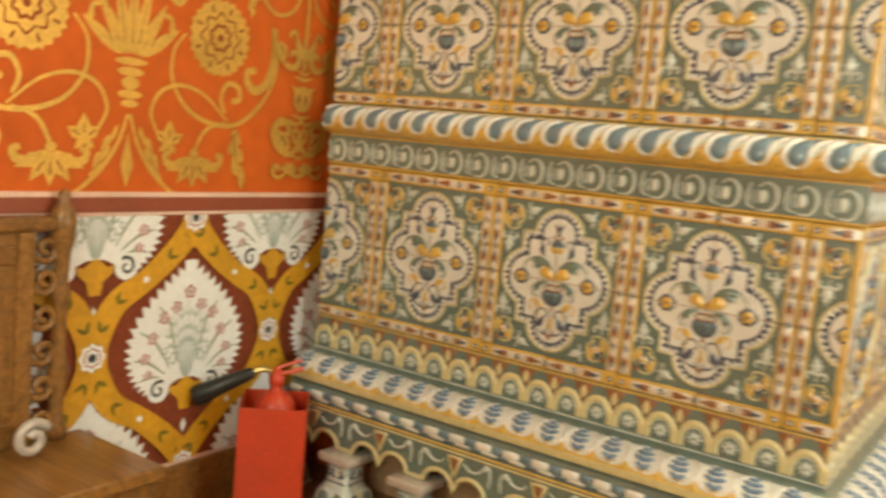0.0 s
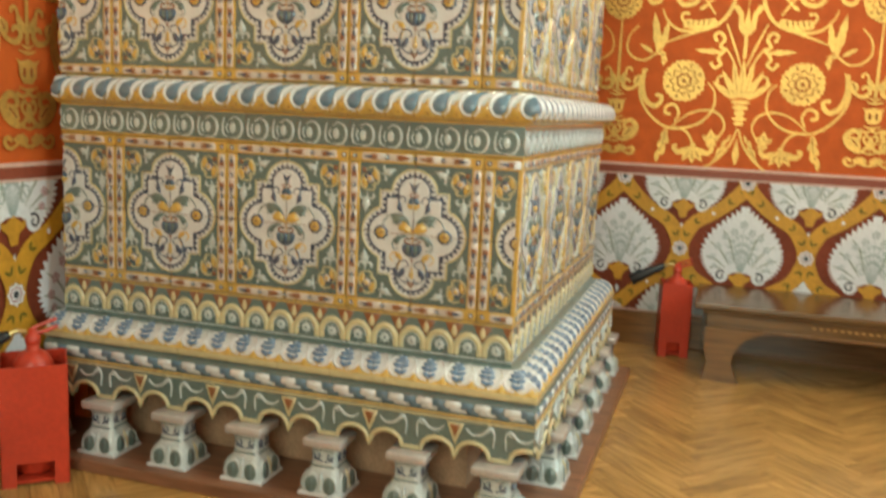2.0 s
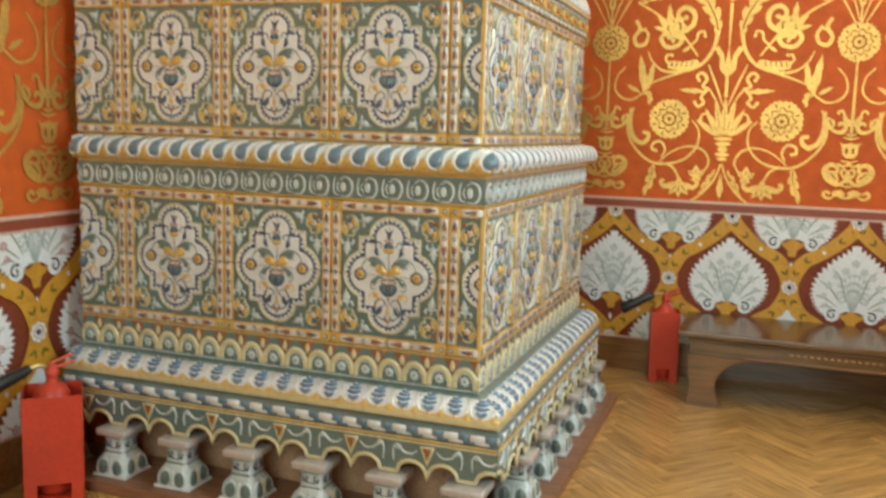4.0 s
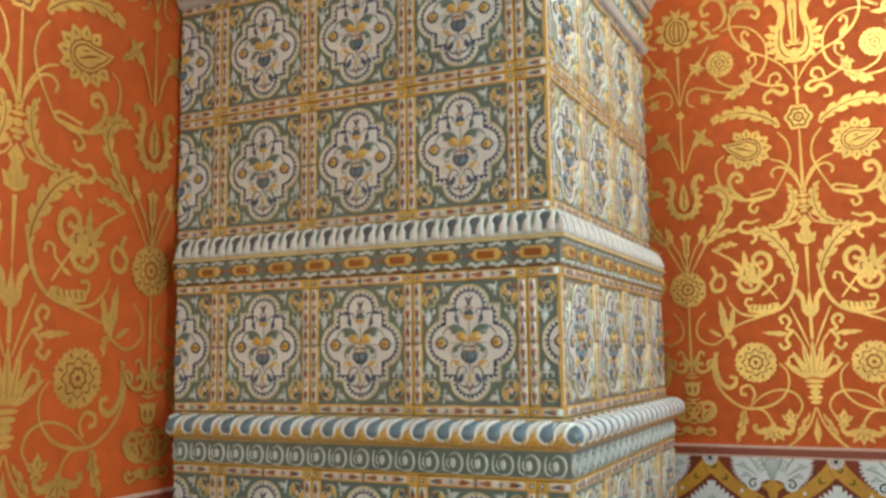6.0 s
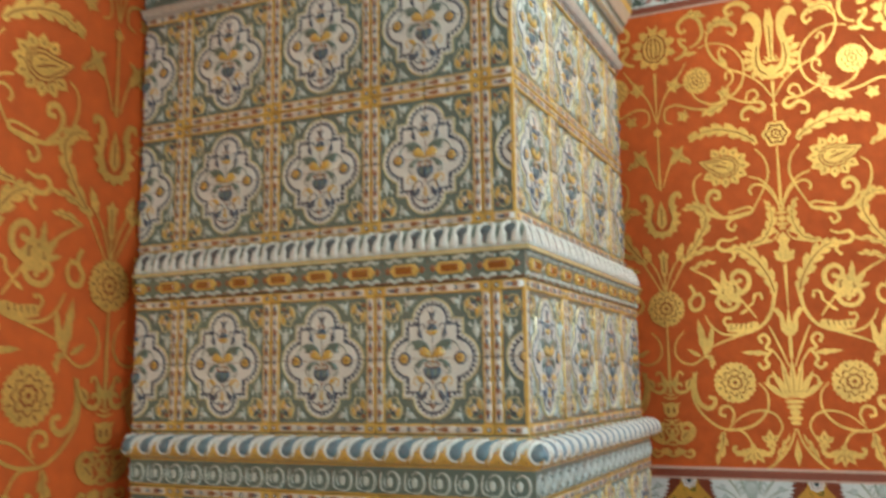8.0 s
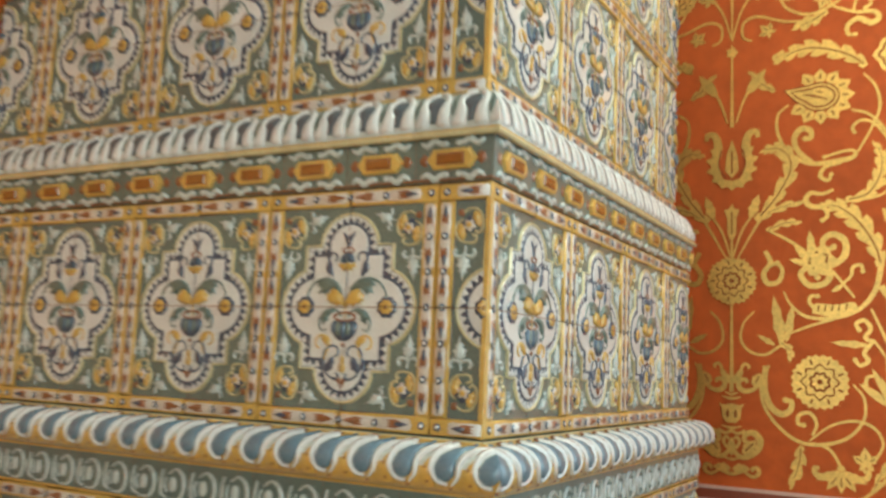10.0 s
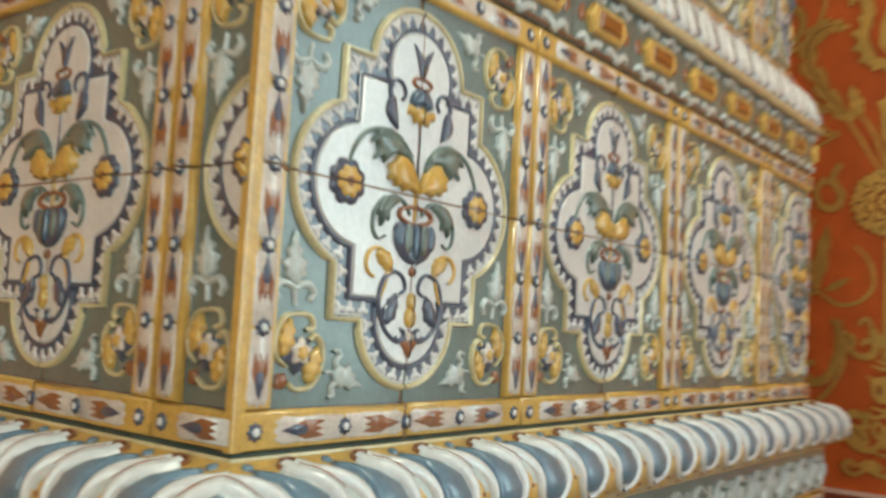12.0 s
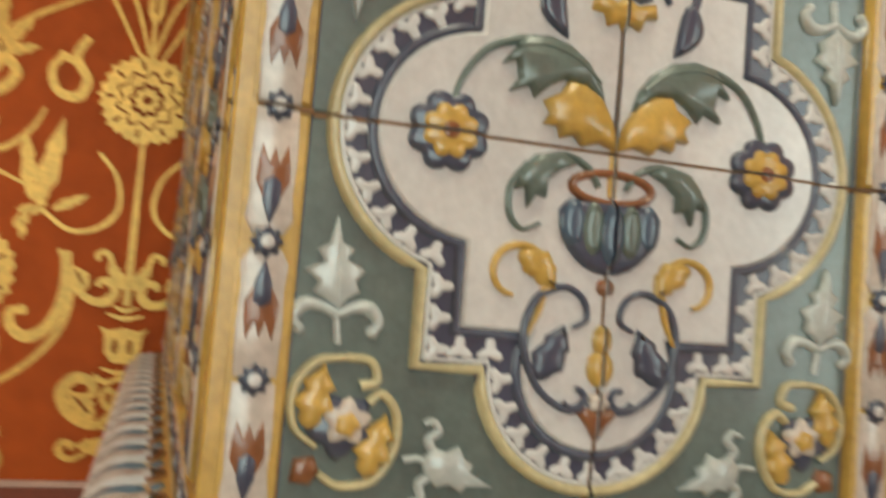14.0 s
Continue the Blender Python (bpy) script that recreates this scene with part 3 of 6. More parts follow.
def joint_mesh():
    """Brown mortar pressed into the joints of a panel, following the height of the relief."""
    rel = Relief()
    across = [(-W / 2, 0.0042), (-W / 2 + B, 0.0042), (-W / 2 + B + 0.002, -0.0052), (-0.191, -0.0052), (-0.188, -0.0023), (-0.163, -0.0023), (-0.160, 0.0010)]
    along_v = [(-H / 2, 0.0042), (-H / 2 + B, 0.0042), (-H / 2 + B + 0.002, -0.0052), (-0.224, -0.0052), (-0.221, -0.0023), (-0.196, -0.0023), (-0.193, 0.0010)]
    for rows, up in ((across, False), (along_v, True)):
        rows = rows + [(-a, w) for a, w in rows[::-1]]
        for (a, w0), (b, w1) in zip(rows, rows[1:]):
            g = 0.0017
            quad = [(-g, a, w0), (g, a, w0), (g, b, w1), (-g, b, w1)] if up else [(a, -g, w0), (b, -g, w1), (b, g, w1), (a, g, w0)]
            rel.add(quad, [(0, 1, 2, 3)], 0, False)
    return rel.mesh("mortar_joint", [GROUT], lambda u, v, w: (u, -w, v))


JOINT = joint_mesh()
X, Z = Vector((1, 0, 0)), Vector((0, 0, 1))


def quarter(name, su, sv, u_min=None, u_max=None):
    planes = [((su * 0.0012, 0, 0), su * X), ((0, 0, sv * 0.0012), sv * Z)]
    if u_min is not None:
        planes.append(((u_min, 0, 0), X))
    if u_max is not None:
        planes.append(((u_max, 0, 0), -X))
    me = cut(PANEL, name, planes)
    if u_max is not None:
        # close the sawn edge of the relief back to the wall
        bm = bmesh.new()
        bm.from_mesh(me)
        for e in [e for e in bm.edges if e.is_boundary and all(abs(v.co.x - u_max) < 1e-5 for v in e.verts)]:
            a, b = e.verts
            index = e.link_faces[0].material_index
            x = u_max - 0.0004 * (index + 1)
            c, d = bm.verts.new((x, 0.008, b.co.z)), bm.verts.new((x, 0.008, a.co.z))
            bm.faces.new((a, b, c, d)).material_index = index
        bm.to_mesh(me)
        bm.free()
    return me


stove = tagged(new("tiled_stove"), "tall tiled stove of green, white and yellow glazed relief tiles", "stove")
QUARTERS = {(su, sv): quarter("tile", su, sv) for su in (-1, 1) for sv in (-1, 1)}
CUTS = {}


def lay_tile(tier, mesh, x, y, z, turn, lab=""):
    ob = new("tile", mesh)
    ob.matrix_world = pose(x, y, z, random.uniform(-0.12, 0.12), random.uniform(-0.08, 0.08), turn + random.uniform(-0.12, 0.12))
    return finish(ob, tier, lab)


def lay_row(tier, cx, cy, z, back):
    """One row of panels on the front and on the east side."""
    zc = z + H / 2
    for k in range(3):
        xc = cx - P_RIGHT - W * (k + 0.5)
        yc = cy + W * (k + 0.5)
        for (su, sv), me in QUARTERS.items():
            lay_tile(tier, me, xc, cy, zc, 0)
            lay_tile(tier, me, cx, yc, zc, 90)
        for x, y, turn in ((xc, cy, 0), (cx, yc, 90)):
            ob = new("mortar_joint", JOINT)
            ob.matrix_world = pose(x, y, zc, 0, 0, turn)
            finish(ob, tier, "")
    for sv in (-1, 1):
        key = ("r", sv)
        if key not in CUTS:
            CUTS[key] = quarter("tile", -1, sv, None, -W / 2 + P_RIGHT)
            CUTS[("l", sv)] = quarter("tile", 1, sv)
        lay_tile(tier, CUTS[key], cx - P_RIGHT + W / 2, cy, zc, 0)
        lay_tile(tier, CUTS[("l", sv)], cx - P_RIGHT - 3 * W - W / 2, cy, zc, 0)
        rest = back - (cy + 3 * W)
        yc = cy + 3.5 * W
        lay_tile(tier, QUARTERS[(-1, sv)] if rest >= W / 2 else quarter("tile", -1, sv, None, -W / 2 + rest), cx, yc, zc, 90)
        if rest > W / 2 + 0.02:
            lay_tile(tier, quarter("tile", 1, sv, None, -W / 2 + rest), cx, yc, zc, 90)


def tier_core(name, cx, cy, z0, z1, left, back, label):
    return part(name, block(left, cx - 0.008, cy + 0.008, back, z0, z1), GROUT, stove, label)


LEFT = -0.126 - 3 * W - P_LEFT
LOW, MID, UPP = (0.03, -0.03), (0.0, 0.0), (-0.045, 0.05)
lower_tier = tier_core("lower_tier", *LOW, 0.40, 1.40, LEFT + 0.03, 1.80, "lower tier of relief tiles with brown joints")
middle_tier = tier_core("middle_tier", *MID, 1.40, 2.12, LEFT, 1.77, "middle tier of relief tiles with brown joints")
upper_tier = tier_core("upper_tier", *UPP, 2.12, 3.70, LEFT - 0.045, 1.73, "upper tier of relief tiles with brown joints")
lay_row(lower_tier, *LOW, 0.686, 1.80)
lay_row(middle_tier, *MID, 1.462, 1.77)
lay_row(upper_tier, *UPP, 2.238, 1.73)
lay_row(upper_tier, *UPP, 2.238 + H, 1.73)


# ---- mouldings, tile by tile, mitred at the corner ----
def profile_map(rows):
    """Length along a profile of (out, z) rows -> place and outward normal."""
    pts = [Vector(r) for r in rows]
    cum = [0.0]
    for a, b in zip(pts, pts[1:]):
        cum.append(cum[-1] + (b - a).length)
    normals = []
    for i in range(len(pts)):
        d = (pts[min(i + 1, len(pts) - 1)] - pts[max(i - 1, 0)]).normalized()
        normals.append(Vector((d.y, -d.x)))

    def at(v):
        v = min(max(v, 0), cum[-1])
        for i in range(len(pts) - 1):
            if v <= cum[i + 1]:
                q = (v - cum[i]) / (cum[i + 1] - cum[i])
                return pts[i].lerp(pts[i + 1], q), normals[i].lerp(normals[i + 1], q).normalized()
        return pts[-1], normals[-1]
    return at, cum


def moulding(name, tier, corner, rows, bands, draw, pitch, per_tile, back, left, label, under=None):
    """A run of moulding tiles along the front and the east side. draw(relief, s) draws one repeat at s from the corner."""
    at, cum = profile_map(rows)
    seg = pitch * per_tile

    def build(s0, s1, reps, side):
        rel = Relief()
        g = 0.0007
        stops = sorted(set([round(c, 6) for c in cum] + [round(b[1], 6) for b in bands if b[1] < cum[-1]]))
        for v0, v1 in zip(stops, stops[1:]):
            mid = (v0 + v1) / 2
            mat = next((m for a, b, m in bands if a <= mid <= b), bands[-1][2])
            n = max(1, int((s1 - s0) / 0.05))
            for k in range(n):
                a, b = s0 + g + (s1 - s0 - 2 * g) * k / n, s0 + g + (s1 - s0 - 2 * g) * (k + 1) / n
                rel.add([(a, v0, 0), (b, v0, 0), (b, v1, 0), (a, v1, 0)], [(0, 1, 2, 3)], mat, False)
        for r in reps:
            draw(rel, r)

        def place(s, v, w):
            p, n = at(v)
            q = p + n * w
            return (s if side else -s, -q.x, q.y)
        return rel.mesh(name, TILE_SET, place, not side)
    for side, length in ((0, corner[0] - left), (1, back - corner[1])):
        turn = 90 * side
        base = build(0, seg, [pitch * (i + 0.5) for i in range(per_tile)], side)
        first = build(-0.16, seg, [pitch * (i + 0.5) for i in range(-2, per_tile)], side)
        first = cut(first, name, [((0, 0, 0), Vector((1, -1, 0)) if side else Vector((-1, -1, 0)))])
        k = 0
        while k * seg < length - 0.01:
            me = first if k == 0 else base
            if (k + 1) * seg > length:
                me = cut(me, name, [((length - k * seg if side else -(length - k * seg), 0, 0), -X if side else X)])
            ob = new(name, me)
            s = k * seg
            ob.matrix_world = pose(corner[0] if side else corner[0] - s, corner[1] + s if side else corner[1], 0, 0, 0, turn)
            finish(ob, tier, label if k == 0 else "")
            k += 1


PITCH = 0.101


def draw_scallop(rel, s):
    r = PITCH / 2 - 0.0085
    rel.ribbon([(s - PITCH / 2, 0.127), (s + PITCH / 2, 0.127)], 0.007, gYELLOW, 0, 0.003)
    rel.blob([(s + PITCH / 2 - 0.034, 0.122), (s + PITCH / 2, 0.060), (s + PITCH / 2 + 0.034, 0.122)], gBROWN, -0.001, 0.002, 0.001)
    rel.blob(leaf((s + PITCH / 2, 0.074), (s + PITCH / 2, 0.118), 0.010), gLEMON, 0.001, 0.002, 0.001)
    rel.blob(arc(s, 0.034, r, 0, 180, 12, 0.050), gLEAF, -0.001, 0.003, 0.002)
    rel.ribbon([(s - r, 0.014)] + arc(s, 0.032, r, 180, 0, 16, 0.052) + [(s + r, 0.014)], 0.023, gLEMON, 0.0, 0.007)
    rel.ribbon(arc(s, 0.034, r - 0.013, 180, 0, 14, 0.038), 0.004, gPALE, 0.0, 0.004)
    rel.blob(flower(s, 0.042, 0.0225, 8, 0.42), gPALE, 0.001, 0.004, 0.002)
    rel.blob(arc(s, 0.042, 0.0055, 0, 330, 8), gLEAF, 0.004, 0.002, 0.001)
    rel.ribbon([(s - PITCH / 2, 0.006), (s + PITCH / 2, 0.006)], 0.006, gPALE, 0, 0.004)


def draw_scroll(rel, s):
    rel.ribbon(curve([(s + 0.010, 0.018), (s - 0.020, 0.020), (s - 0.036, 0.046), (s - 0.030, 0.078), (s - 0.006, 0.092), (s + 0.014, 0.080)]), (0.006, 0.011, 0.005), gPALE, 0, 0.007)
    rel.ribbon(curve([(s + 0.036, 0.090), (s + 0.042, 0.060), (s + 0.038, 0.030), (s + 0.016, 0.020)]), (0.005, 0.009, 0.004), gPALE, 0, 0.006)
    rel.blob(arc(s + 0.002, 0.054, 0.012, 0, 330, 12, 0.019), gPALE, 0, 0.005, 0.003)
    rel.ribbon(curve([(s + 0.020, 0.072), (s + 0.026, 0.052), (s + 0.016, 0.034)]), 0.005, gPALE, 0.002, 0.006)


def draw_gadroon(rel, s):
    # a teal drop that leans towards the corner, between white fingers with a yellow cleft
    def up(points):
        return [(a, 0.048 + (b - 0.020) * 0.97) for a, b in points]
    drop = arc(s + 0.020, 0.060, 0.024, 165, 370, 11, 0.027)
    drop += [(s + 0.034, 0.086), (s + 0.014, 0.104), (s - 0.008, 0.122), (s - 0.022, 0.136), (s - 0.021, 0.124), (s - 0.012, 0.106), (s - 0.006, 0.086)]
    rel.blob(up(drop), gTEAL, 0.001, 0.006, 0.006)
    rel.ribbon(up(curve([(s + 0.024, 0.142), (s + 0.028, 0.120), (s + 0.046, 0.092), (s + 0.052, 0.060), (s + 0.038, 0.034), (s + 0.014, 0.027)])), (0.022, 0.015, 0.007), gWHITE, 0.0, 0.008)
    rel.ribbon(up(curve([(s + 0.036, 0.142), (s + 0.050, 0.122), (s + 0.074, 0.096), (s + 0.088, 0.070), (s + 0.091, 0.046), (s + 0.104, 0.028)])), (0.024, 0.015, 0.007), gWHITE, 0.0, 0.008)
    rel.blob(up([(s + 0.054, 0.086), (s + 0.068, 0.070), (s + 0.080, 0.048), (s + 0.084, 0.018), (s + 0.062, 0.010), (s + 0.040, 0.020), (s + 0.056, 0.052)]), gYELLOW, 0.0, 0.005, 0.004)
    rel.ribbon(up(curve([(s + 0.032, 0.132), (s + 0.040, 0.112), (s + 0.054, 0.088)])), (0.001, 0.0022, 0.001), gBROWN, 0.0078, 0.001)
    rel.ribbon(up(arc(s + 0.032, 0.138, 0.0170, -10, 190, 10, 0.015)), 0.004, gBROWN, 0.0, 0.005)
    rel.blob(up(arc(s - 0.018, 0.146, 0.006, 0, 330, 8, 0.007)), gTEAL, 0.0, 0.004, 0.003)
    rel.ribbon([(s - PITCH / 2, 0.184), (s + PITCH / 2, 0.184)], 0.004, gLEMON, 0, 0.003)
    for a, b in ((0.010, 0.018), (0.062, 0.030), (0.066, 0.060)):
        rel.blob(up(arc(s + a, b, 0.0035, 0, 330, 6)), gBROWN, 0.003, 0.003, 0.002)


JP = 0.19


def draw_jewel(rel, s):
    # an amber stone in a pointed yellow mount, with leafy scrolls above and below
    rel.blob([(s - 0.064, 0.052), (s - 0.046, 0.028), (s + 0.046, 0.028), (s + 0.064, 0.052), (s + 0.046, 0.076), (s - 0.046, 0.076)], gYELLOW, 0, 0.012, 0.007, False, False)
    rel.blob([(s - 0.036, 0.0375), (s + 0.036, 0.0375), (s + 0.036, 0.0665), (s - 0.036, 0.0665)], gBROWN, 0.0105, 0.002, 0.001, False, False)
    rel.blob([(s - 0.032, 0.0405), (s + 0.032, 0.0405), (s + 0.032, 0.0635), (s - 0.032, 0.0635)], gAMBER, 0.011, 0.005, 0.003, False, False)
    for q in (-1, 1):
        for e in (-1, 1):
            v0 = 0.052 + e * 0.034
            rel.blob([(s + q * x, v0 + e * y * 1.5) for x, y in ((0.012, 0.004), (0.020, -0.005), (0.034, -0.002), (0.044, 0.002), (0.056, -0.004), (0.066, -0.006), (0.078, -0.001), (0.083, 0.006), (0.075, 0.006), (0.066, 0.003), (0.058, 0.007), (0.050, 0.012), (0.038, 0.011), (0.028, 0.006), (0.020, 0.005))], gPALE, 0, 0.006, 0.003)
            rel.blob(arc(s + q * 0.016, v0 + e * 0.001, 0.0078, 0, 330, 10), gPALE, 0, 0.007, 0.004)
        rel.blob(leaf((s + q * 0.060, 0.052), (s + q * 0.086, 0.052), 0.014), gBROWN, -0.0005, 0.002, 0.001)
    rel.ribbon([(s - JP / 2, 0.006), (s + JP / 2, 0.006)], 0.006, gBROWN, 0, 0.002)


TP = 0.095


def draw_tulip(rel, s):
    # a teal drop, round above and tailing off below, in a white bell that flares at its foot
    drop = arc(s, 0.098, 0.022, -30, 210, 12, 0.022) + [(s - 0.011, 0.078), (s - 0.008, 0.062), (s - 0.008, 0.046), (s + 0.008, 0.046), (s + 0.008, 0.062), (s + 0.011, 0.078)]
    rel.blob(drop, gSLATE, 0, 0.005, 0.004)
    for q in (-1, 1):
        rel.blob([(s + q * x, y) for x, y in ((0.0, 0.138), (0.0, 0.128), (0.017, 0.119), (0.0235, 0.100), (0.0135, 0.080), (0.010, 0.062), (0.010, 0.038), (0.046, 0.034), (0.045, 0.048), (0.040, 0.058), (0.038, 0.086), (0.038, 0.110), (0.024, 0.135))], gWHITE, 0, 0.008, 0.005)
    rel.blob(leaf((s + TP / 2, 0.060), (s + TP / 2, 0.136), 0.007), gLEAF, 0, 0.003, 0.002)
    rel.ribbon([(s - TP / 2, 0.012), (s + TP / 2, 0.012)], 0.016, gLEMON, 0, 0.006)


def draw_shelf(rel, s):
    # a blue sprig that leans towards the corner on a white wave
    v = 0.050
    for q in (-1, 1):
        rel.ribbon(curve([(s + q * 0.004, v - 0.004), (s + q * 0.034, v + 0.006), (s + q * 0.047, v + 0.036), (s + q * 0.040, v + 0.074), (s + q * 0.018, v + 0.098)]), (0.008, 0.013, 0.008), gWHITE, 0, 0.004)
    for k in range(4):
        wide = (0.022, 0.028, 0.024, 0.015)[k]
        for q in (-1, 1):
            z = v + 0.008 + 0.0215 * k
            rel.blob([(s + 0.004 * k + q * x, z + y) for x, y in ((0.0, -0.004), (wide * 0.6, 0.000), (wide, 0.008), (wide * 1.02, 0.015), (wide * 0.74, 0.013), (wide * 0.70, 0.018), (wide * 0.40, 0.013), (0.0, 0.010))], gSPRIG, 0.001, 0.005, 0.003)
    rel.ribbon([(s, v), (s + 0.016, v + 0.104)], (0.008, 0.009, 0.004), gSPRIG, 0.001, 0.005)
    rel.blob(leaf((s + PITCH / 2, 0.034), (s + PITCH / 2, 0.066), 0.013), gYELLOW, 0, 0.004, 0.003)


def draw_checker(rel, s):
    for k, v in ((0, 0.016), (1, 0.042)):
        u = s + (k - 0.5) * 0.016
        rel.blob([(u - 0.028, v - 0.013), (u + 0.024, v - 0.013), (u + 0.028, v), (u + 0.024, v + 0.013), (u - 0.028, v + 0.013), (u - 0.031, v)], gWHITE, 0, 0.007, 0.003)
        rel.blob([(u + 0.029, v - 0.0125), (u + 0.066, v - 0.0125), (u + 0.070, v), (u + 0.066, v + 0.0125), (u + 0.029, v + 0.0125)], gTEAL, 0, 0.006, 0.003)


def draw_rope(rel, s):
    rel.ribbon([(s - 0.012, 0.004), (s, 0.030), (s + 0.014, 0.058)], 0.017, gCAP, 0, 0.006)


def draw_mask(rel, s):
    rel.blob(arc(s, 0.075, 0.034, 0, 345, 20), gYELLOW, 0, 0.012, 0.010)
    rel.blob(flower(s, 0.075, 0.017, 6, 0.4), gBROWN, 0.009, 0.005, 0.004)
    for q in (-1, 1):
        rel.ribbon(curve([(s + q * 0.034, 0.030), (s + q * 0.056, 0.042), (s + q * 0.060, 0.075), (s + q * 0.050, 0.112)]), (0.006, 0.012, 0.005), gPALE, 0, 0.008)
        rel.ribbon(curve([(s + q * 0.010, 0.120), (s + q * 0.034, 0.130), (s + q * 0.062, 0.124)]), (0.005, 0.010, 0.005), gPALE, 0, 0.007)
    rel.blob(leaf((s + 0.08, 0.02), (s + 0.08, 0.13), 0.016, 4), gLEAF, 0, 0.008, 0.005)


# roll above the lower tier, with its scroll band below
moulding("scallop_tile", lower_tier, LOW, [(0.0, 0.553), (0.0, 0.686)], [(0, 0.012, gLEAF), (0.012, 0.2, gGREEN)], draw_scallop, PITCH, 2, 1.80, LEFT + 0.03, "green tiles with yellow scallops and white rosettes")
moulding("scroll_tile", lower_tier, LOW, [(0.0, 1.242), (0.006, 1.246), (0.006, 1.352), (0.0, 1.356)], [(0, 0.012, gYELLOW), (0.012, 0.108, gGREEN), (0.108, 0.2, gYELLOW)], draw_scroll, PITCH, 2, 1.80, LEFT + 0.03, "green frieze tiles with pale curling scrolls")
ROLL = [(0.0, 1.352), (0.020, 1.354)] + [(0.012 + 0.040 * math.cos(radians(a)), 1.400 + 0.046 * math.sin(radians(a))) for a in range(-75, 100, 12)] + [(-0.012, 1.452), (-0.034, 1.462)]
moulding("gadroon_tile", lower_tier, LOW, ROLL, [(0, 0.088, gYELLOW), (0.088, 0.158, gPALE), (0.158, 0.183, gYELLOW), (0.183, 0.3, gGREEN)], draw_gadroon, PITCH, 2, 1.80, LEFT + 0.03, "bulging tiles with white curls and teal drops")
moulding("jewel_tile", middle_tier, MID, [(0.0, 2.022), (0.004, 2.026), (0.010, 2.120), (0.016, 2.124)], [(0, 0.2, gGREEN)], draw_jewel, JP, 1, 1.77, LEFT, "green band tiles with amber jewels in yellow mounts")
COVE = [(0.014, 2.120), (0.026, 2.124), (0.028, 2.134)] + [(-0.044 + 0.064 * math.cos(radians(a)), 2.140 + 0.096 * math.sin(radians(a))) for a in range(0, 88, 11)] + [(-0.047, 2.238)]
moulding("tulip_tile", middle_tier, MID, COVE, [(0, 0.026, gYELLOW), (0.026, 0.3, gPALE)], draw_tulip, TP, 2, 1.77, LEFT, "rounded moulding tiles with white bells and teal drops")
moulding("rope_tile", upper_tier, UPP, [(0.0, 3.344)] + [(0.014 + 0.024 * math.cos(radians(a)), 3.368 + 0.024 * math.sin(radians(a))) for a in range(-80, 91, 17)] + [(0.0, 3.394)], [(0, 0.2, gCAP)], draw_rope, 0.024, 10, 1.73, LEFT - 0.045, "grey twisted rope moulding")
moulding("mask_tile", upper_tier, UPP, [(0.010, 3.394), (0.016, 3.40), (0.016, 3.54), (0.03, 3.55)], [(0, 0.2, gGREEN)], draw_mask, 0.16, 1, 1.73, LEFT - 0.045, "green crown tiles with yellow bosses")
moulding("cornice_tile", upper_tier, UPP, [(0.02, 3.55), (0.05, 3.556), (0.05, 3.58), (0.07, 3.60), (0.10, 3.66), (0.11, 3.70), (0.11, 3.74), (-0.2, 3.75)], [(0, 0.045, gYELLOW), (0.045, 0.075, gGREEN), (0.075, 0.14, gCAP), (0.14, 0.17, gYELLOW), (0.17, 0.9, gGREEN)], draw_rope, 0.048, 5, 1.73, LEFT - 0.045, "projecting cornice tiles of the stove's crown")
# the base: shelf, chequered roll, valance
SHELF = [(0.112, 0.462), (0.124, 0.468), (0.124, 0.490), (0.114, 0.497)] + [(0.020 + 0.092 * math.cos(radians(a)), 0.500 + 0.046 * math.sin(radians(a))) for a in range(4, 92, 11)] + [(0.012, 0.547), (0.0, 0.553)]
moulding("shelf_tile", lower_tier, LOW, SHELF, [(0, 0.008, gYELLOW), (0.008, 0.036, gLEMON), (0.036, 0.056, gYELLOW), (0.056, 0.146, gWHITE), (0.146, 0.4, gLEAF)], draw_shelf, PITCH, 2, 1.80, LEFT + 0.03, "sloping shelf tiles with blue leaves and white curls")
CHECK = [(0.100, 0.398), (0.110, 0.400)] + [(0.104 + 0.018 * math.cos(radians(a)), 0.431 + 0.028 * math.sin(radians(a))) for a in range(-75, 76, 15)] + [(0.108, 0.461), (0.114, 0.462)]
moulding("chequer_tile", lower_tier, LOW, CHECK, [(0, 0.012, gYELLOW), (0.012, 0.2, gGREEN)], draw_checker, PITCH, 2, 1.80, LEFT + 0.03, "rounded tiles chequered white and green")


# valance of lobed arches over the balusters
AP = 0.307
VTOP, VTIP = 0.400, 0.246
V_OUT = 0.118
CORNER = (LOW[0] + V_OUT, LOW[1] - V_OUT)


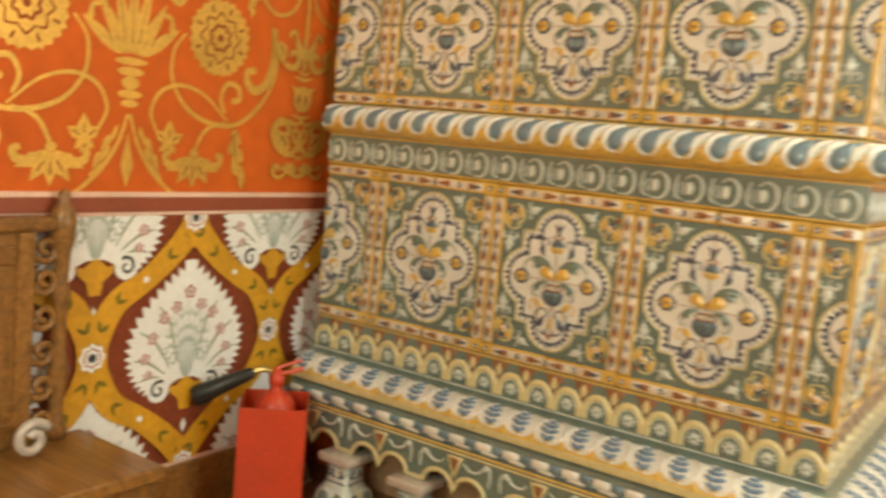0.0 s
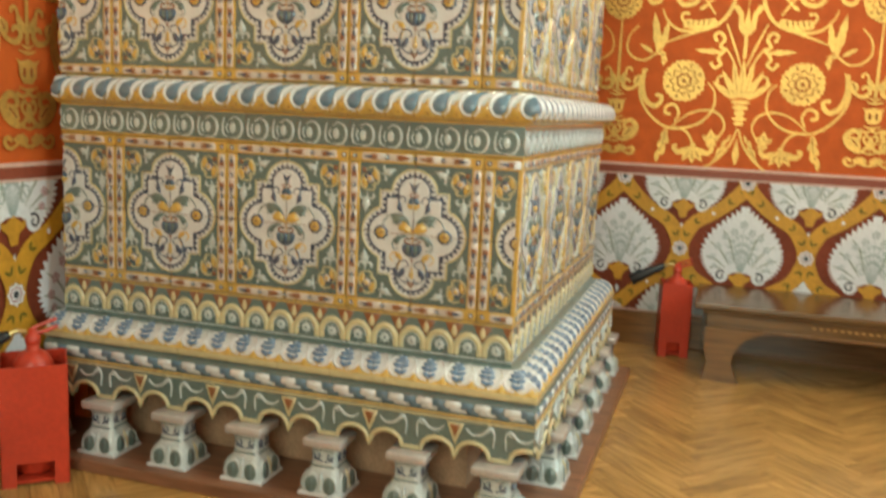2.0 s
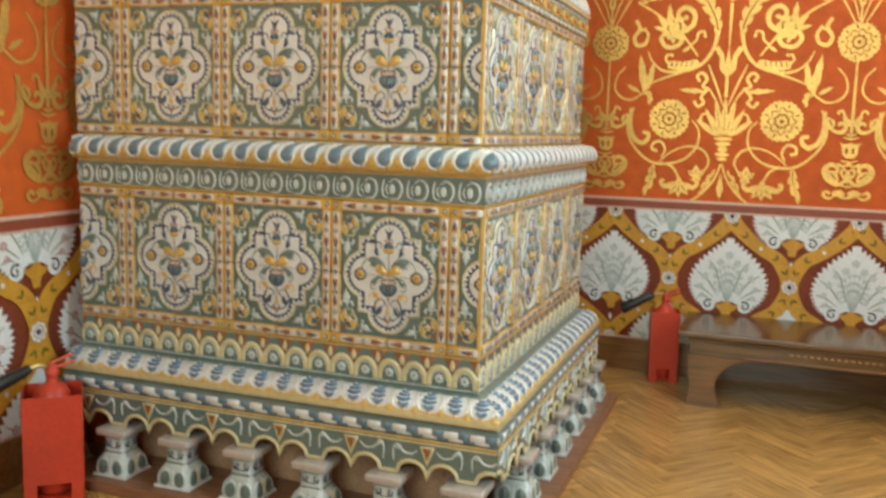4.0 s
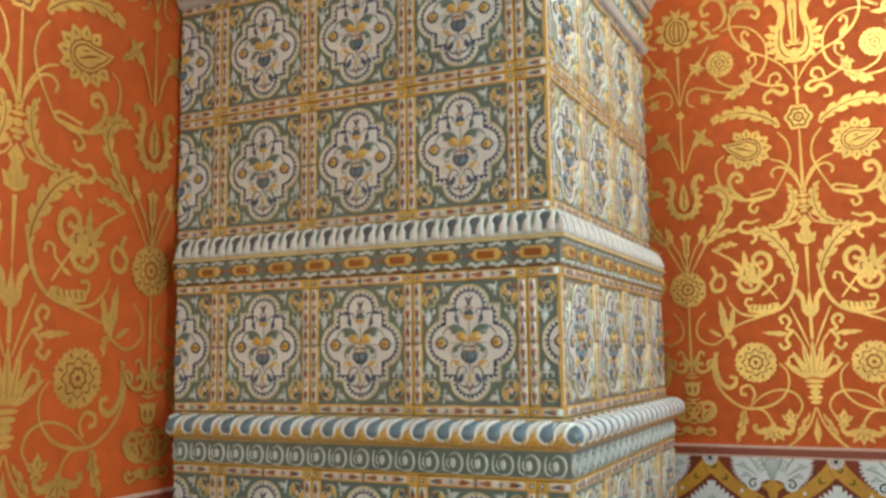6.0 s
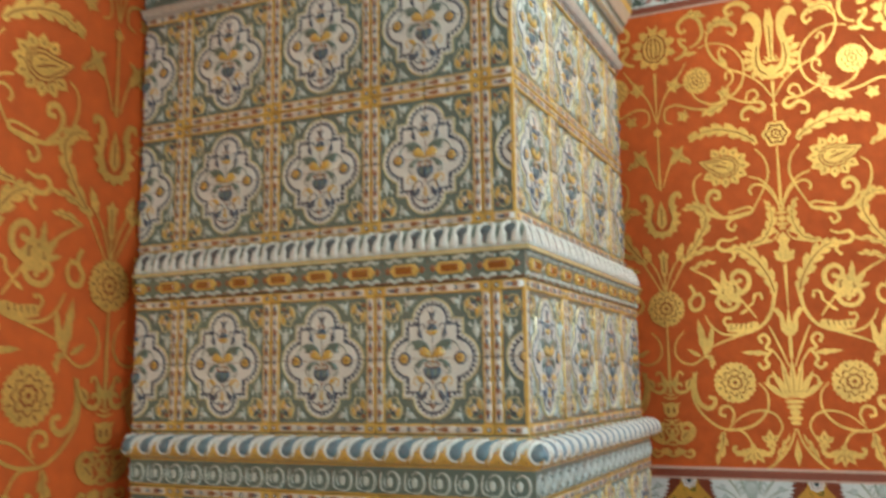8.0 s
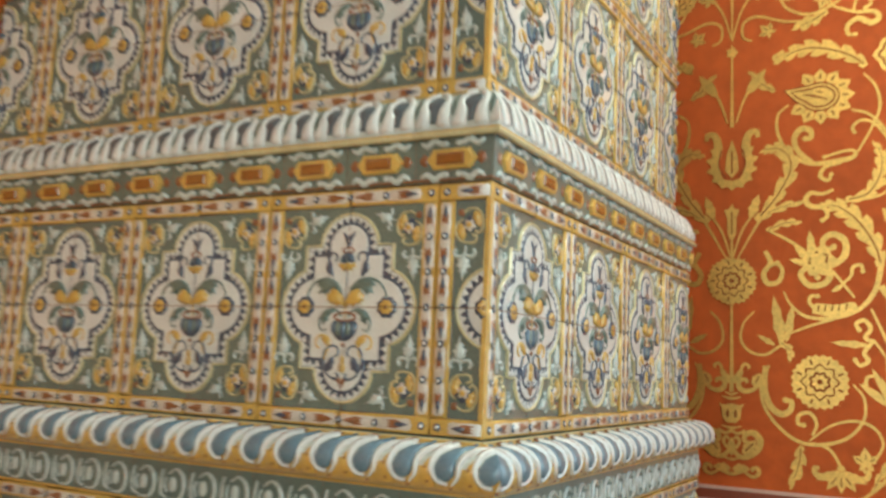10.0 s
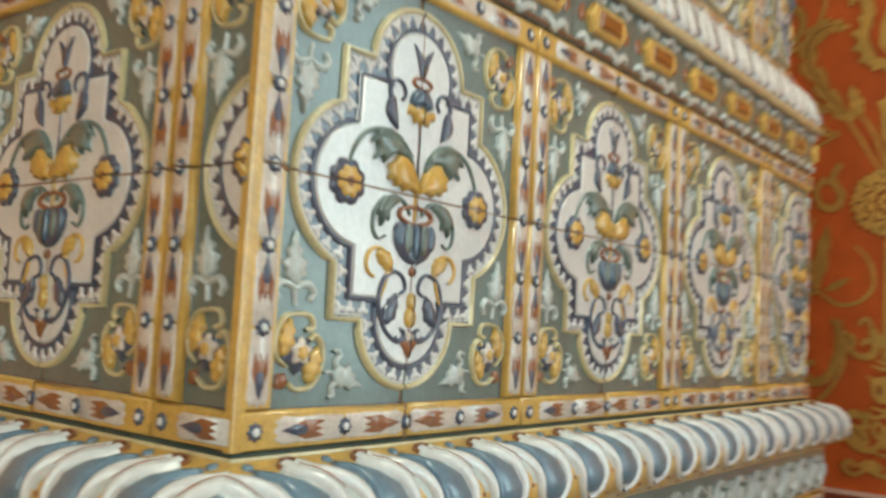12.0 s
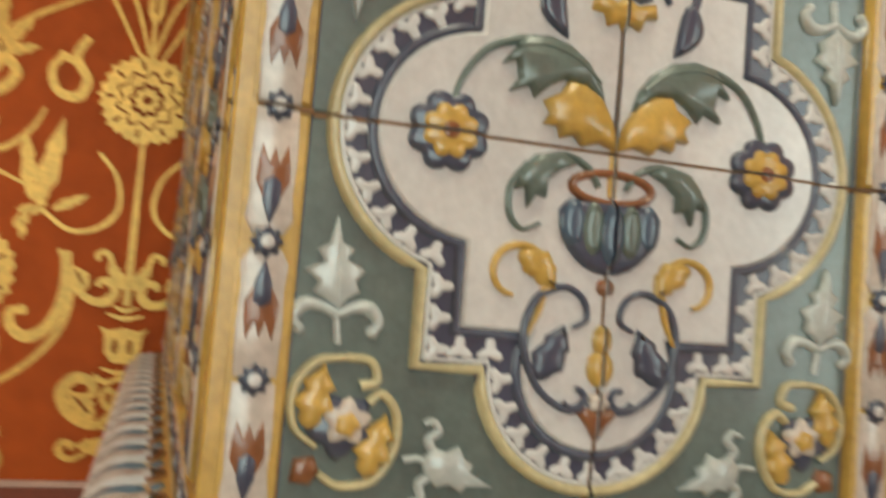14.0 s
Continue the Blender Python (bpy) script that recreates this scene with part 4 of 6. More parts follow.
def valance_piece(lo, hi):
    """One arch pair hanging between two balusters; lo and hi cut it for the corner."""
    rel = Relief()
    a = AP / 2
    edge = [(-a, 0.258), (-a + 0.034, 0.258)] + arc(-0.062, 0.262, 0.056, 180, 12, 10, 0.044) + [(0, VTIP)] + arc(0.062, 0.262, 0.056, 168, 0, 10, 0.044) + [(a - 0.034, 0.258), (a, 0.258)]
    for (u0, v0), (u1, v1) in zip(edge, edge[1:]):
        rel.add([(u0, v0, 0), (u1, v1, 0), (u1, VTOP, 0), (u0, VTOP, 0)], [(0, 1, 2, 3)], gGREEN, False)
        rel.add([(u0, v0, 0), (u1, v1, 0), (u1, v1, -0.03), (u0, v0, -0.03)], [(3, 2, 1, 0)], gGREEN, False)
    rel.ribbon(edge, 0.017, gLEMON, -0.001, 0.009)
    rel.ribbon([(-a, VTOP - 0.010), (a, VTOP - 0.010)], 0.008, gYELLOW, 0, 0.005)
    rel.ribbon([(-a, VTOP - 0.022), (a, VTOP - 0.022)], 0.007, gLEMON, 0, 0.004)
    rel.blob([(0, 0.290), (0.030, 0.368), (-0.030, 0.368)], gLEMON, 0, 0.005, 0.003)
    rel.blob([(0, 0.316), (0.019, 0.362), (-0.019, 0.362)], gBROWN, 0.003, 0.004, 0.002)
    for q in (-1, 1):
        rel.ribbon(curve([(q * 0.038, 0.352), (q * 0.060, 0.334), (q * 0.092, 0.338), (q * 0.116, 0.360), (q * 0.134, 0.346), (q * 0.132, 0.300)]), (0.005, 0.011, 0.004), gPALE, 0, 0.007)
        rel.ribbon(spiral(q * 0.118, 0.358, 0.013, 0, q * 0.8, 10, 0.4), 0.005, gPALE, 0, 0.006)
    me = rel.mesh("valance_arch", TILE_SET, lambda u, v, w: (u, -w, v))
    planes = []
    if lo is not None:
        planes.append(((lo, 0, 0), X))
    if hi is not None:
        planes.append(((hi, 0, 0), -X))
    return cut(me, "valance_arch", planes) if planes else me


VAL = valance_piece(None, None)
valance = part("valance", block(LEFT + 0.06, LOW[0] + 0.08, LOW[1] - 0.08, 1.84, 0.388, 0.402), GROUT, stove, "lobed green valance over the balusters")
OFF = 0.265                                    # from the corner to the first tip


def hang(mesh, x, y, turn):
    ob = new("valance_arch", mesh)
    ob.matrix_world = pose(x, y, 0, 0, 0, turn)
    finish(ob, valance, "")


for k in range(6):
    hang(VAL, CORNER[0] - OFF - AP * k, CORNER[1], 0)
    hang(VAL, CORNER[0], CORNER[1] + OFF + AP * k, 90)
hang(valance_piece(None, OFF - AP), CORNER[0] - OFF + AP, CORNER[1], 0)
hang(valance_piece(AP - OFF, None), CORNER[0], CORNER[1] + OFF - AP, 90)


def baluster():
    """A squat tile baluster: slab, scrolled neck, leafy bell and square foot."""
    rows = [(0.096, 0.050), (0.092, 0.062), (0.088, 0.078), (0.086, 0.100), (0.078, 0.122), (0.064, 0.140), (0.058, 0.150), (0.061, 0.156), (0.057, 0.162), (0.056, 0.190), (0.060, 0.205), (0.070, 0.218)]
    body = part("baluster", lathe(rows, 24, 0.75), PALE, stove, "squat leafy tile baluster with a grey cap", True)
    part("cap", block(-0.088, 0.088, -0.088, 0.088, 0.2185, 0.250, 0.009, 3), CAPGREY, body, "greyish pink cap slab", True)
    part("foot", block(-0.101, 0.101, -0.101, 0.101, 0.047, 0.060, 0.005, 2), WHITE, body, "cream square foot")
    for side in range(4):
        rel = Relief()
        for q in (-1, 1):
            rel.blob(arc(q * 0.042, 0.092, 0.029, 0, 345, 14, 0.033), gLEAF, 0.001, 0.005, 0.004)
            rel.blob(leaf((q * 0.042, 0.066), (q * 0.042, 0.116), 0.010, 2), gGREEN, 0.005, 0.003, 0.002)
            rel.ribbon(curve([(q * 0.005, 0.068), (q * 0.014, 0.108), (q * 0.040, 0.122), (q * 0.068, 0.106), (q * 0.076, 0.070)]), (0.007, 0.011, 0.006), gPALE, 0, 0.008)
            rel.ribbon(spiral(q * 0.026, 0.186, 0.015, 1.57 - q * 1.2, -q * 0.9, 12, 0.3), 0.006, gNAVY, 0.0, 0.005)
            rel.ribbon(curve([(q * 0.004, 0.164), (q * 0.020, 0.168), (q * 0.044, 0.172)]), 0.006, gNAVY, 0, 0.004)
        rel.blob(leaf((0, 0.064), (0, 0.134), 0.013, 3), gLEMON if side % 2 else gPALE, 0.001, 0.008, 0.005)
        rel.ribbon([(-0.050, 0.148), (0.050, 0.148)], 0.006, gLEAF, 0, 0.003)
        rel.ribbon([(-0.046, 0.206), (0.046, 0.206)], 0.005, gLEAF, 0, 0.003)

        def place(u, v, w):
            for (r0, z0), (r1, z1) in zip(rows, rows[1:]):
                if v <= z1:
                    return (u, -(r0 + (r1 - r0) * (v - z0) / (z1 - z0) + w), v)
            return (u, -(0.070 + w), v)
        ob = new("leaf_relief", rel.mesh("leaf_relief", TILE_SET, place))
        ob.rotation_euler = (0, 0, side * math.pi / 2)
        finish(ob, body, "")
    return body


first_baluster = baluster()
BX, BY = CORNER[0] - 0.050, CORNER[1] + 0.016
spots = [(CORNER[0] - OFF + AP / 2 - AP * k, BY) for k in range(7)] + [(BX + 0.02, CORNER[1] + OFF + AP / 2 + AP * k) for k in range(0, 6)]
SLIM = Matrix.Diagonal((0.91, 0.91, 1, 1))
first_baluster.matrix_world = pose(*spots[0], 0) @ SLIM
for x, y in spots[1:]:
    copy_thing(first_baluster, pose(x, y, 0) @ SLIM)
part("firebox_back", block(LEFT + 0.1, LOW[0] - 0.16, LOW[1] + 0.10, 1.7, 0.045, 0.387), FIREBRICK, stove, "brown brickwork behind the balusters")
part("plinth", block(-1.865, 0.255, -0.262, 1.95, 0.0, 0.047, 0.006), PLINTHWOOD, stove, "low dark red-brown wooden plinth")
# ochre beads that close the tiles along the corner
for tier, (cx, cy), z0, z1 in ((lower_tier, LOW, 0.686, 0.686 + H), (middle_tier, MID, 1.462, 1.462 + H), (upper_tier, UPP, 2.238, 2.238 + 2 * H)):
    part("corner_bead", block(cx - 0.0085, cx + 0.0050, cy - 0.0062, cy + 0.0085, z0 + 0.001, z1 - 0.001, 0.002, 2), YELLOW, tier)

# ---- the room ----
XW, YN, XE, YS, ZC = -1.872, 2.69, 3.2, -4.7, 4.75


def structure(name, bm, material, label):
    return tagged(part(name, bm, material, None, label), kind="structure")


def wall_with_opening(name, a0, a1, h, hole, place, material, label):
    """A wall with thickness and one opening (a0, a1, z0, z1)."""
    bm = bmesh.new()
    u0, u1, z0, z1 = hole
    for b in ((a0, u0, 0, h), (u1, a1, 0, h), (u0, u1, 0, z0), (u0, u1, z1, h)):
        merge(bm, block(*place(b[0], b[1]), b[2], b[3]))
    return structure(name, bm, material, label)


wall_west = structure("wall_west", block(XW - 0.3, XW, YS - 0.3, YN + 0.3, 0, ZC), ORANGE, "orange-red painted wall with gold stencilling")
wall_north = wall_with_opening("wall_north", XW, XE + 0.3, ZC, (2.16, 3.10, 1.20, 3.4), lambda a, b: (a, b, YN, YN + 0.3), ORANGE, "orange-red painted wall with gold stencilling")
wall_east = wall_with_opening("wall_east", YS - 0.3, YN, ZC, (-1.35, 0.25, 0.95, 3.4), lambda a, b: (XE, XE + 0.3, a, b), ORANGE, "orange-red painted wall with a tall window")
wall_south = wall_with_opening("wall_south", XW, XE, ZC, (-0.7, 1.9, 1.0, 3.6), lambda a, b: (a, b, YS - 0.3, YS), ORANGE, "orange-red painted wall with an assumed wide window")
ceiling = structure("ceiling", block(XW - 0.3, XE + 0.3, YS - 0.3, YN + 0.3, ZC, ZC + 0.2), PLASTER, "white plastered ceiling")
subfloor = structure("floor", block(XW - 0.3, XE + 0.3, YS - 0.3, YN + 0.3, -0.2, -0.018), DARKWOOD, "oiled oak herringbone parquet floor")
ground = structure("ground", block(-60, 60, -60, 60, -1.4, -1.2), paint("grey_ground", (0.2, 0.2, 0.18), 0.9), "plain grey ground outside the house")


def window(name, x0, x1, y0, y1, z0, z1):
    w = structure(name, block(x0, x1, y0, y1, z0 - 0.04, z0, 0.004), CHALK, "tall white-framed window with plain panes")
    along_x = (x1 - x0) > (y1 - y0)
    a0, a1 = (x0, x1) if along_x else (y0, y1)
    c0, c1 = ((y0 + y1) / 2 - 0.03, (y0 + y1) / 2 + 0.03) if along_x else ((x0 + x1) / 2 - 0.03, (x0 + x1) / 2 + 0.03)
    for q in (0, 0.5, 1):
        m = a0 + (a1 - a0) * q
        p, r = max(a0, m - 0.03), min(a1, m + 0.03)
        part("window_frame", block(p, r, c0, c1, z0, z1, 0.004) if along_x else block(c0, c1, p, r, z0, z1, 0.004), CHALK, w)
    for z in (z0, z0 + (z1 - z0) * 0.62, z1 - 0.05):
        part("window_bar", block(a0, a1, c0 + 0.004, c1 - 0.004, z, z + 0.05, 0.004) if along_x else block(c0 + 0.004, c1 - 0.004, a0, a1, z, z + 0.05, 0.004), CHALK, w)
    return w


# added orange filler that hides the dark gap between stove and west wall
gap_filler = structure("trim", block(XW + 0.003, LEFT + 0.02, 0.10, 1.70, 0.05, 3.70), ORANGE, "orange filler strip added in the gap beside the stove")

window("window_1", XE + 0.10, XE + 0.28, -1.35, 0.25, 0.95, 3.4)
window("window_3", 2.16, 3.10, YN + 0.10, YN + 0.28, 1.20, 3.4)
# unseen south window, added as the opening for the front fill
window("assumed_window_2", -0.7, 1.9, YS - 0.28, YS - 0.10, 1.0, 3.6)


# ---- gold stencilling: one unit from axis to axis, mirrored ----
PERIOD = 1.43
Z0, Z1 = 1.125, 4.03


def rosette(rel, u, v, r, petals, mirror):
    """Rings of separate petals round a small flower."""
    for k in range(petals):
        a = 2 * math.pi * (k + 0.5) / petals
        c, t = Vector((math.cos(a), math.sin(a))), Vector((-math.sin(a), math.cos(a)))
        o = Vector((u, v))
        wide = math.pi * r / petals * 0.80
        petal = [o + c * r * e + t * wide * q for e, q in ((0.52, 0.30), (0.60, 0.95), (0.80, 1.16), (0.96, 0.80), (0.92, 0.30), (1.02, 0), (0.92, -0.30), (0.96, -0.80), (0.80, -1.16), (0.60, -0.95), (0.52, -0.30))]
        rel.flat([tuple(p) for p in petal], pGOLD, mirror)
        rel.line([tuple(o + c * r * 0.66), tuple(o + c * r * 0.84)], r * 0.07, pUMBER, mirror)
    rel.flat(flower(u, v, r * 0.68, petals, 0.24, 4, 0), pUMBER, mirror)
    rel.flat(flower(u, v, r * 0.61, petals, 0.24, 4, 0), pGOLD, mirror)
    rel.line(flower(u, v, r * 0.35, petals, 0.24, 4, math.pi / petals), r * 0.085, pUMBER, mirror, True)
    rel.flat(arc(u, v, r * 0.10, 0, 330, 9), pUMBER, mirror)


def acanthus(rel, points, width, mirror=True):
    """A long leaf along a curve, with lobes that sweep forward on both sides and a fine vein."""
    mid = [Vector(p) for p in curve(points, 6)]
    n = len(mid)
    dirs = [(mid[min(i + 1, n - 1)] - mid[max(i - 1, 0)]).normalized() for i in range(n)]
    left, right = [], []
    for i in range(n):
        q = i / (n - 1)
        env = width * (0.22 + 0.78 * math.sin(math.pi * min(1, q * 0.92 + 0.06)) ** 0.8)
        d = dirs[i]
        s = Vector((-d.y, d.x))
        for side, rows in ((1, left), (-1, right)):
            k = (i + (0 if side > 0 else 2)) % 4
            e, forward = ((0.34, 0.0), (0.66, 0.1), (0.98, 0.35), (0.92, 0.75))[k]
            rows.append(tuple(mid[i] + s * side * env * e + d * forward * env * 0.75))
    rel.flat(left + [tuple(mid[-1] + dirs[-1] * width * 0.5)] + right[::-1], pGOLD, mirror)
    rel.line([tuple(p) for p in mid[1:-2]], (width * 0.16, width * 0.14, width * 0.06), pUMBER, mirror)


def trefoil(rel, u, v, a, size):
    """A three-lobed blossom that opens along a."""
    for q, k, wide in ((0, 1.0, 0.30), (0.95, 0.85, 0.26), (-0.95, 0.85, 0.26), (2.3, 0.55, 0.18), (-2.3, 0.55, 0.18)):
        rel.flat(leaf((u, v), (u + size * k * math.cos(a + q), v + size * k * math.sin(a + q)), size * wide, 2, 0, 9, 0.3), pGOLD, True)
    for q in (0, 0.95, -0.95):
        rel.line([(u + size * 0.25 * math.cos(a + q), v + size * 0.25 * math.sin(a + q)), (u + size * 0.62 * math.cos(a + q), v + size * 0.62 * math.sin(a + q))], size * 0.06, pUMBER, True)


def bellflower(rel, u, v, size):
    """A blossom seen from the side, hanging, with two lips that turn up."""
    for k in range(-2, 3):
        a = radians(-90 + 30 * k)
        rel.flat(leaf((u, v - 0.01), (u + size * 1.15 * math.cos(a), v + size * math.sin(a)), size * 0.21, 2, 0, 9, 0.25), pGOLD, True)
        rel.line([(u + size * 0.3 * math.cos(a), v + size * 0.3 * math.sin(a)), (u + size * 0.75 * math.cos(a), v + size * 0.70 * math.sin(a))], size * 0.05, pUMBER, True)
    for q in (-1, 1):
        rel.line(curve([(u + q * 0.01, v - 0.02), (u + q * size * 0.5, v - size * 0.30), (u + q * size * 0.95, v - size * 0.28), (u + q * size * 1.05, v - size * 0.02), (u + q * size * 0.85, v + size * 0.02)]), (0.016, 0.026, 0.016), pGOLD, True)
    rel.flat(arc(u, v + 0.006, size * 0.17, 0, 330, 10, size * 0.13), pGOLD, True)


def palm(rel, u, v):
    """A drop-shaped fruit in a ring, with pointed lobes about it."""
    tip = (u + 0.155, v + 0.045)
    for k in range(10):
        a = radians(62 + 29.5 * k)
        c = Vector((math.cos(a), math.sin(a) * 0.88))
        p = Vector((u, v)) + c * 0.074
        q = Vector((u, v)) + c * 0.154
        rel.flat(leaf(tuple(p), tuple(q), 0.031, 2, 0, 9, 0.2), pGOLD, True)
        rel.line([tuple(p.lerp(q, 0.3)), tuple(p.lerp(q, 0.62))], 0.007, pUMBER, True)
    drop = arc(u, v, 0.080, 62, 330, 18, 0.064) + [(u + 0.105, v - 0.010), tip, (u + 0.085, v + 0.052)]
    rel.line(drop, 0.014, pUMBER, True, True)
    rel.flat(drop, pGOLD, True)
    rel.line(inset(drop, 0.015), 0.008, pUMBER, True, True)
    rel.line(curve([(u + 0.075, v + 0.018), (u + 0.02, v + 0.004), (u - 0.035, v - 0.018)]), (0.004, 0.012, 0.004), pUMBER, True)
    rel.line(curve([(u + 0.02, v + 0.030), (u - 0.02, v + 0.018)]) , (0.003, 0.007, 0.003), pUMBER, True)


def stencil_unit():
    rel = Relief(0.0007)
    G = pGOLD
    h = PERIOD / 2
    t = 0.013
    # axis of the vase with the fan
    rel.flat([(0, 1.135), (0.022, 1.20), (0, 1.30), (-0.022, 1.20)], G)
    for z, r, q in ((1.385, 0.030, 0.012), (1.412, 0.042, 0.013), (1.445, 0.030, 0.020), (1.478, 0.046, 0.014), (1.508, 0.056, 0.012)):
        rel.flat(arc(0, z, r, 0, 345, 16, q), G)
    for k in range(-3, 4):
        a = radians(90 - 13 * k)
        rel.flat(leaf((0.010 * k, 1.525), (0.010 * k + 0.22 * math.cos(a), 1.52 + (0.24 - 0.012 * k * k) * math.sin(a)), 0.019), G)
    for k in range(-3, 4):
        a = radians(90 - 13 * k)
        rel.line([(0.012 * k + 0.05 * math.cos(a), 1.56), (0.010 * k + 0.16 * math.cos(a), 1.52 + 0.17 * math.sin(a))], (0.003, 0.006, 0.003), pUMBER)
    rel.line([(0, 1.76), (0, 1.90)], 0.02, G)
    rel.flat([(-0.022, 1.895), (0.022, 1.895), (0.048, 1.93), (0.052, 2.00), (0.086, 2.05), (0.060, 2.065), (0.028, 2.02), (0.018, 1.96), (0, 2.06), (-0.018, 1.96), (-0.028, 2.02), (-0.060, 2.065), (-0.086, 2.05), (-0.052, 2.00), (-0.048, 1.93)], G)
    rel.line([(0, 2.06), (0, 2.32)], (0.006, 0.018, 0.022), G)
    rel.flat([(0, 2.33), (0.05, 2.35), (0.062, 2.41), (0.034, 2.40), (0.022, 2.44), (0.04, 2.47), (0, 2.52), (-0.04, 2.47), (-0.022, 2.44), (-0.034, 2.40), (-0.062, 2.41), (-0.05, 2.35)], G)
    for z, r, q in ((2.54, 0.022, 0.010), (2.565, 0.036, 0.012), (2.60, 0.024, 0.018), (2.635, 0.034, 0.010), (2.66, 0.022, 0.010)):
        rel.flat(arc(0, z, r, 0, 345, 14, q), G)
    acanthus(rel, [(0.02, 2.50), (0.05, 2.53), (0.075, 2.50)], 0.016)
    rel.line([(0, 2.68), (0, 3.05)], (0.022, 0.018, 0.010), G)
    rel.flat(flower(0, 3.127, 0.088, 6, 0.20), G)
    rel.line(flower(0, 3.127, 0.062, 6, 0.22), 0.011, pUMBER, False, True)
    rel.line(flower(0, 3.127, 0.030, 6, 0.25, 4, 0.5), 0.010, pUMBER, False, True)
    rel.flat(arc(0, 3.127, 0.008, 0, 330, 8), pUMBER)
    rel.line([(0, 3.205), (0, 3.30)], 0.016, G)
    rel.flat(arc(0, 3.31, 0.022, 0, 330, 12, 0.012), G)
    rel.line([(0, 3.32), (0, 3.46)], (0.010, 0.018, 0.022), G)
    # great lotus
    for k in range(-6, 7):
        if k == 0:
            continue
        a = radians(-90 + 21 * k)
        rel.flat(leaf((0.10 * math.cos(a), 3.62 + 0.10 * math.sin(a)), (0.182 * math.cos(a), 3.635 + 0.175 * math.sin(a)), 0.024, 2, 0, 9, 0.25), G)
    rel.flat(curve([(0, 3.47), (0.08, 3.50), (0.115, 3.60), (0.100, 3.72), (0.085, 3.80), (0.122, 3.87), (0.160, 3.86), (0.150, 3.91), (0.100, 3.93), (0.050, 3.88), (0.042, 3.78), (0.064, 3.68), (0.058, 3.60), (0.03, 3.56), (0, 3.57)]), G, True)
    rel.flat([(-0.014, 3.585), (0.014, 3.585), (0.020, 3.70), (0.030, 3.84), (0.022, 3.88), (0.012, 3.94), (0, 3.91), (-0.012, 3.94), (-0.022, 3.88), (-0.030, 3.84), (-0.020, 3.70)], G)
    rel.line([(0, 3.60), (0, 3.82)], 0.006, pUMBER)
    for q in (-1, 1):
        rel.line(spiral(q * 0.036, 3.600, 0.020, math.pi / 2, q * 0.8, 12, 0.3), 0.013, G)
    rel.line(curve([(0.03, 3.51), (0.07, 3.54), (0.088, 3.61), (0.078, 3.70)]), 0.007, pUMBER, True)
    # scrolls at the foot of the vase
    rel.line(curve([(0.004, 1.354), (0.033, 1.269), (0.088, 1.189), (0.155, 1.129), (0.22, 1.094)]), (0.01, 0.016, 0.01), G, True)
    acanthus(rel, [(0.121, 1.156), (0.085, 1.235), (0.039, 1.314)], 0.018)
    rel.line(curve([(0.038, 1.557), (0.071, 1.624), (0.1, 1.657), (0.133, 1.651), (0.141, 1.621)]), (0.008, 0.013, 0.016), G, True)
    rel.flat(arc(0.141, 1.621, 0.012, 0, 330, 9), G, True)
    rel.line(curve([(0.015, 1.71), (0.058, 1.824), (0.113, 1.955)]), (0.008, 0.014, 0.01), G, True)
    rel.line(curve([(0.032, 1.69), (0.071, 1.764), (0.109, 1.819)]), (0.007, 0.012, 0.01), G, True)
    rel.flat(leaf((0.123, 1.792), (0.285, 1.802), 0.018, 3, 0, 9, 0.3), G, True)
    rel.line(curve([(0.109, 1.809), (0.14, 1.826), (0.118, 1.866), (0.142, 1.904), (0.175, 1.888), (0.164, 1.861)]), (0.018, 0.02, 0.016), G, True)
    rel.flat(arc(0.164, 1.861, 0.012, 0, 330, 9), G, True)
    rel.line(curve([(0.109, 1.809), (0.145, 1.759), (0.128, 1.725), (0.161, 1.702), (0.182, 1.726)]), (0.018, 0.02, 0.016), G, True)
    rel.flat(arc(0.182, 1.726, 0.012, 0, 330, 9), G, True)
    rosette(rel, 0.329, 1.622, 0.126, 8, True)
    rel.line(curve([(0.192, 1.618), (0.148, 1.558), (0.151, 1.464), (0.214, 1.384), (0.313, 1.346), (0.421, 1.351), (0.517, 1.422), (0.575, 1.517), (0.586, 1.628)]), (0.009, 0.016, 0.014), G, True)
    rel.line(curve([(0.378, 1.355), (0.285, 1.43), (0.187, 1.457), (0.109, 1.431), (0.076, 1.366), (0.102, 1.303)]), (0.008, 0.014, 0.01), G, True)
    trefoil(rel, 0.145, 1.273, 1.51, 0.075)
    rel.line(curve([(0.365, 1.352), (0.289, 1.323), (0.245, 1.251)]), (0.008, 0.014, 0.012), G, True)
    bellflower(rel, 0.246, 1.241, 0.105)
    rel.line(curve([(0.363, 1.382), (0.344, 1.433), (0.37, 1.48), (0.417, 1.47), (0.423, 1.432), (0.4, 1.426)]), (0.012, 0.018, 0.016), G, True)
    rel.flat(arc(0.4, 1.426, 0.012, 0, 330, 9), G, True)
    acanthus(rel, [(0.412, 1.335), (0.42, 1.254), (0.456, 1.146)], 0.032)
    rel.line(curve([(0.562, 1.686), (0.568, 1.586), (0.542, 1.503), (0.494, 1.469), (0.456, 1.49), (0.45, 1.527), (0.476, 1.534)]), (0.026, 0.03, 0.018), G, True)
    rel.flat(arc(0.476, 1.534, 0.0135, 0, 330, 9), G, True)
    rel.line(curve([(0.496, 1.782), (0.563, 1.738), (0.631, 1.75), (0.673, 1.803), (0.662, 1.881), (0.614, 1.939)]), (0.012, 0.013, 0.009), G, True)
    rel.flat(leaf((0.486, 1.782), (0.527, 2.018), 0.028, 3, 0, 9, 0.3), G, True)
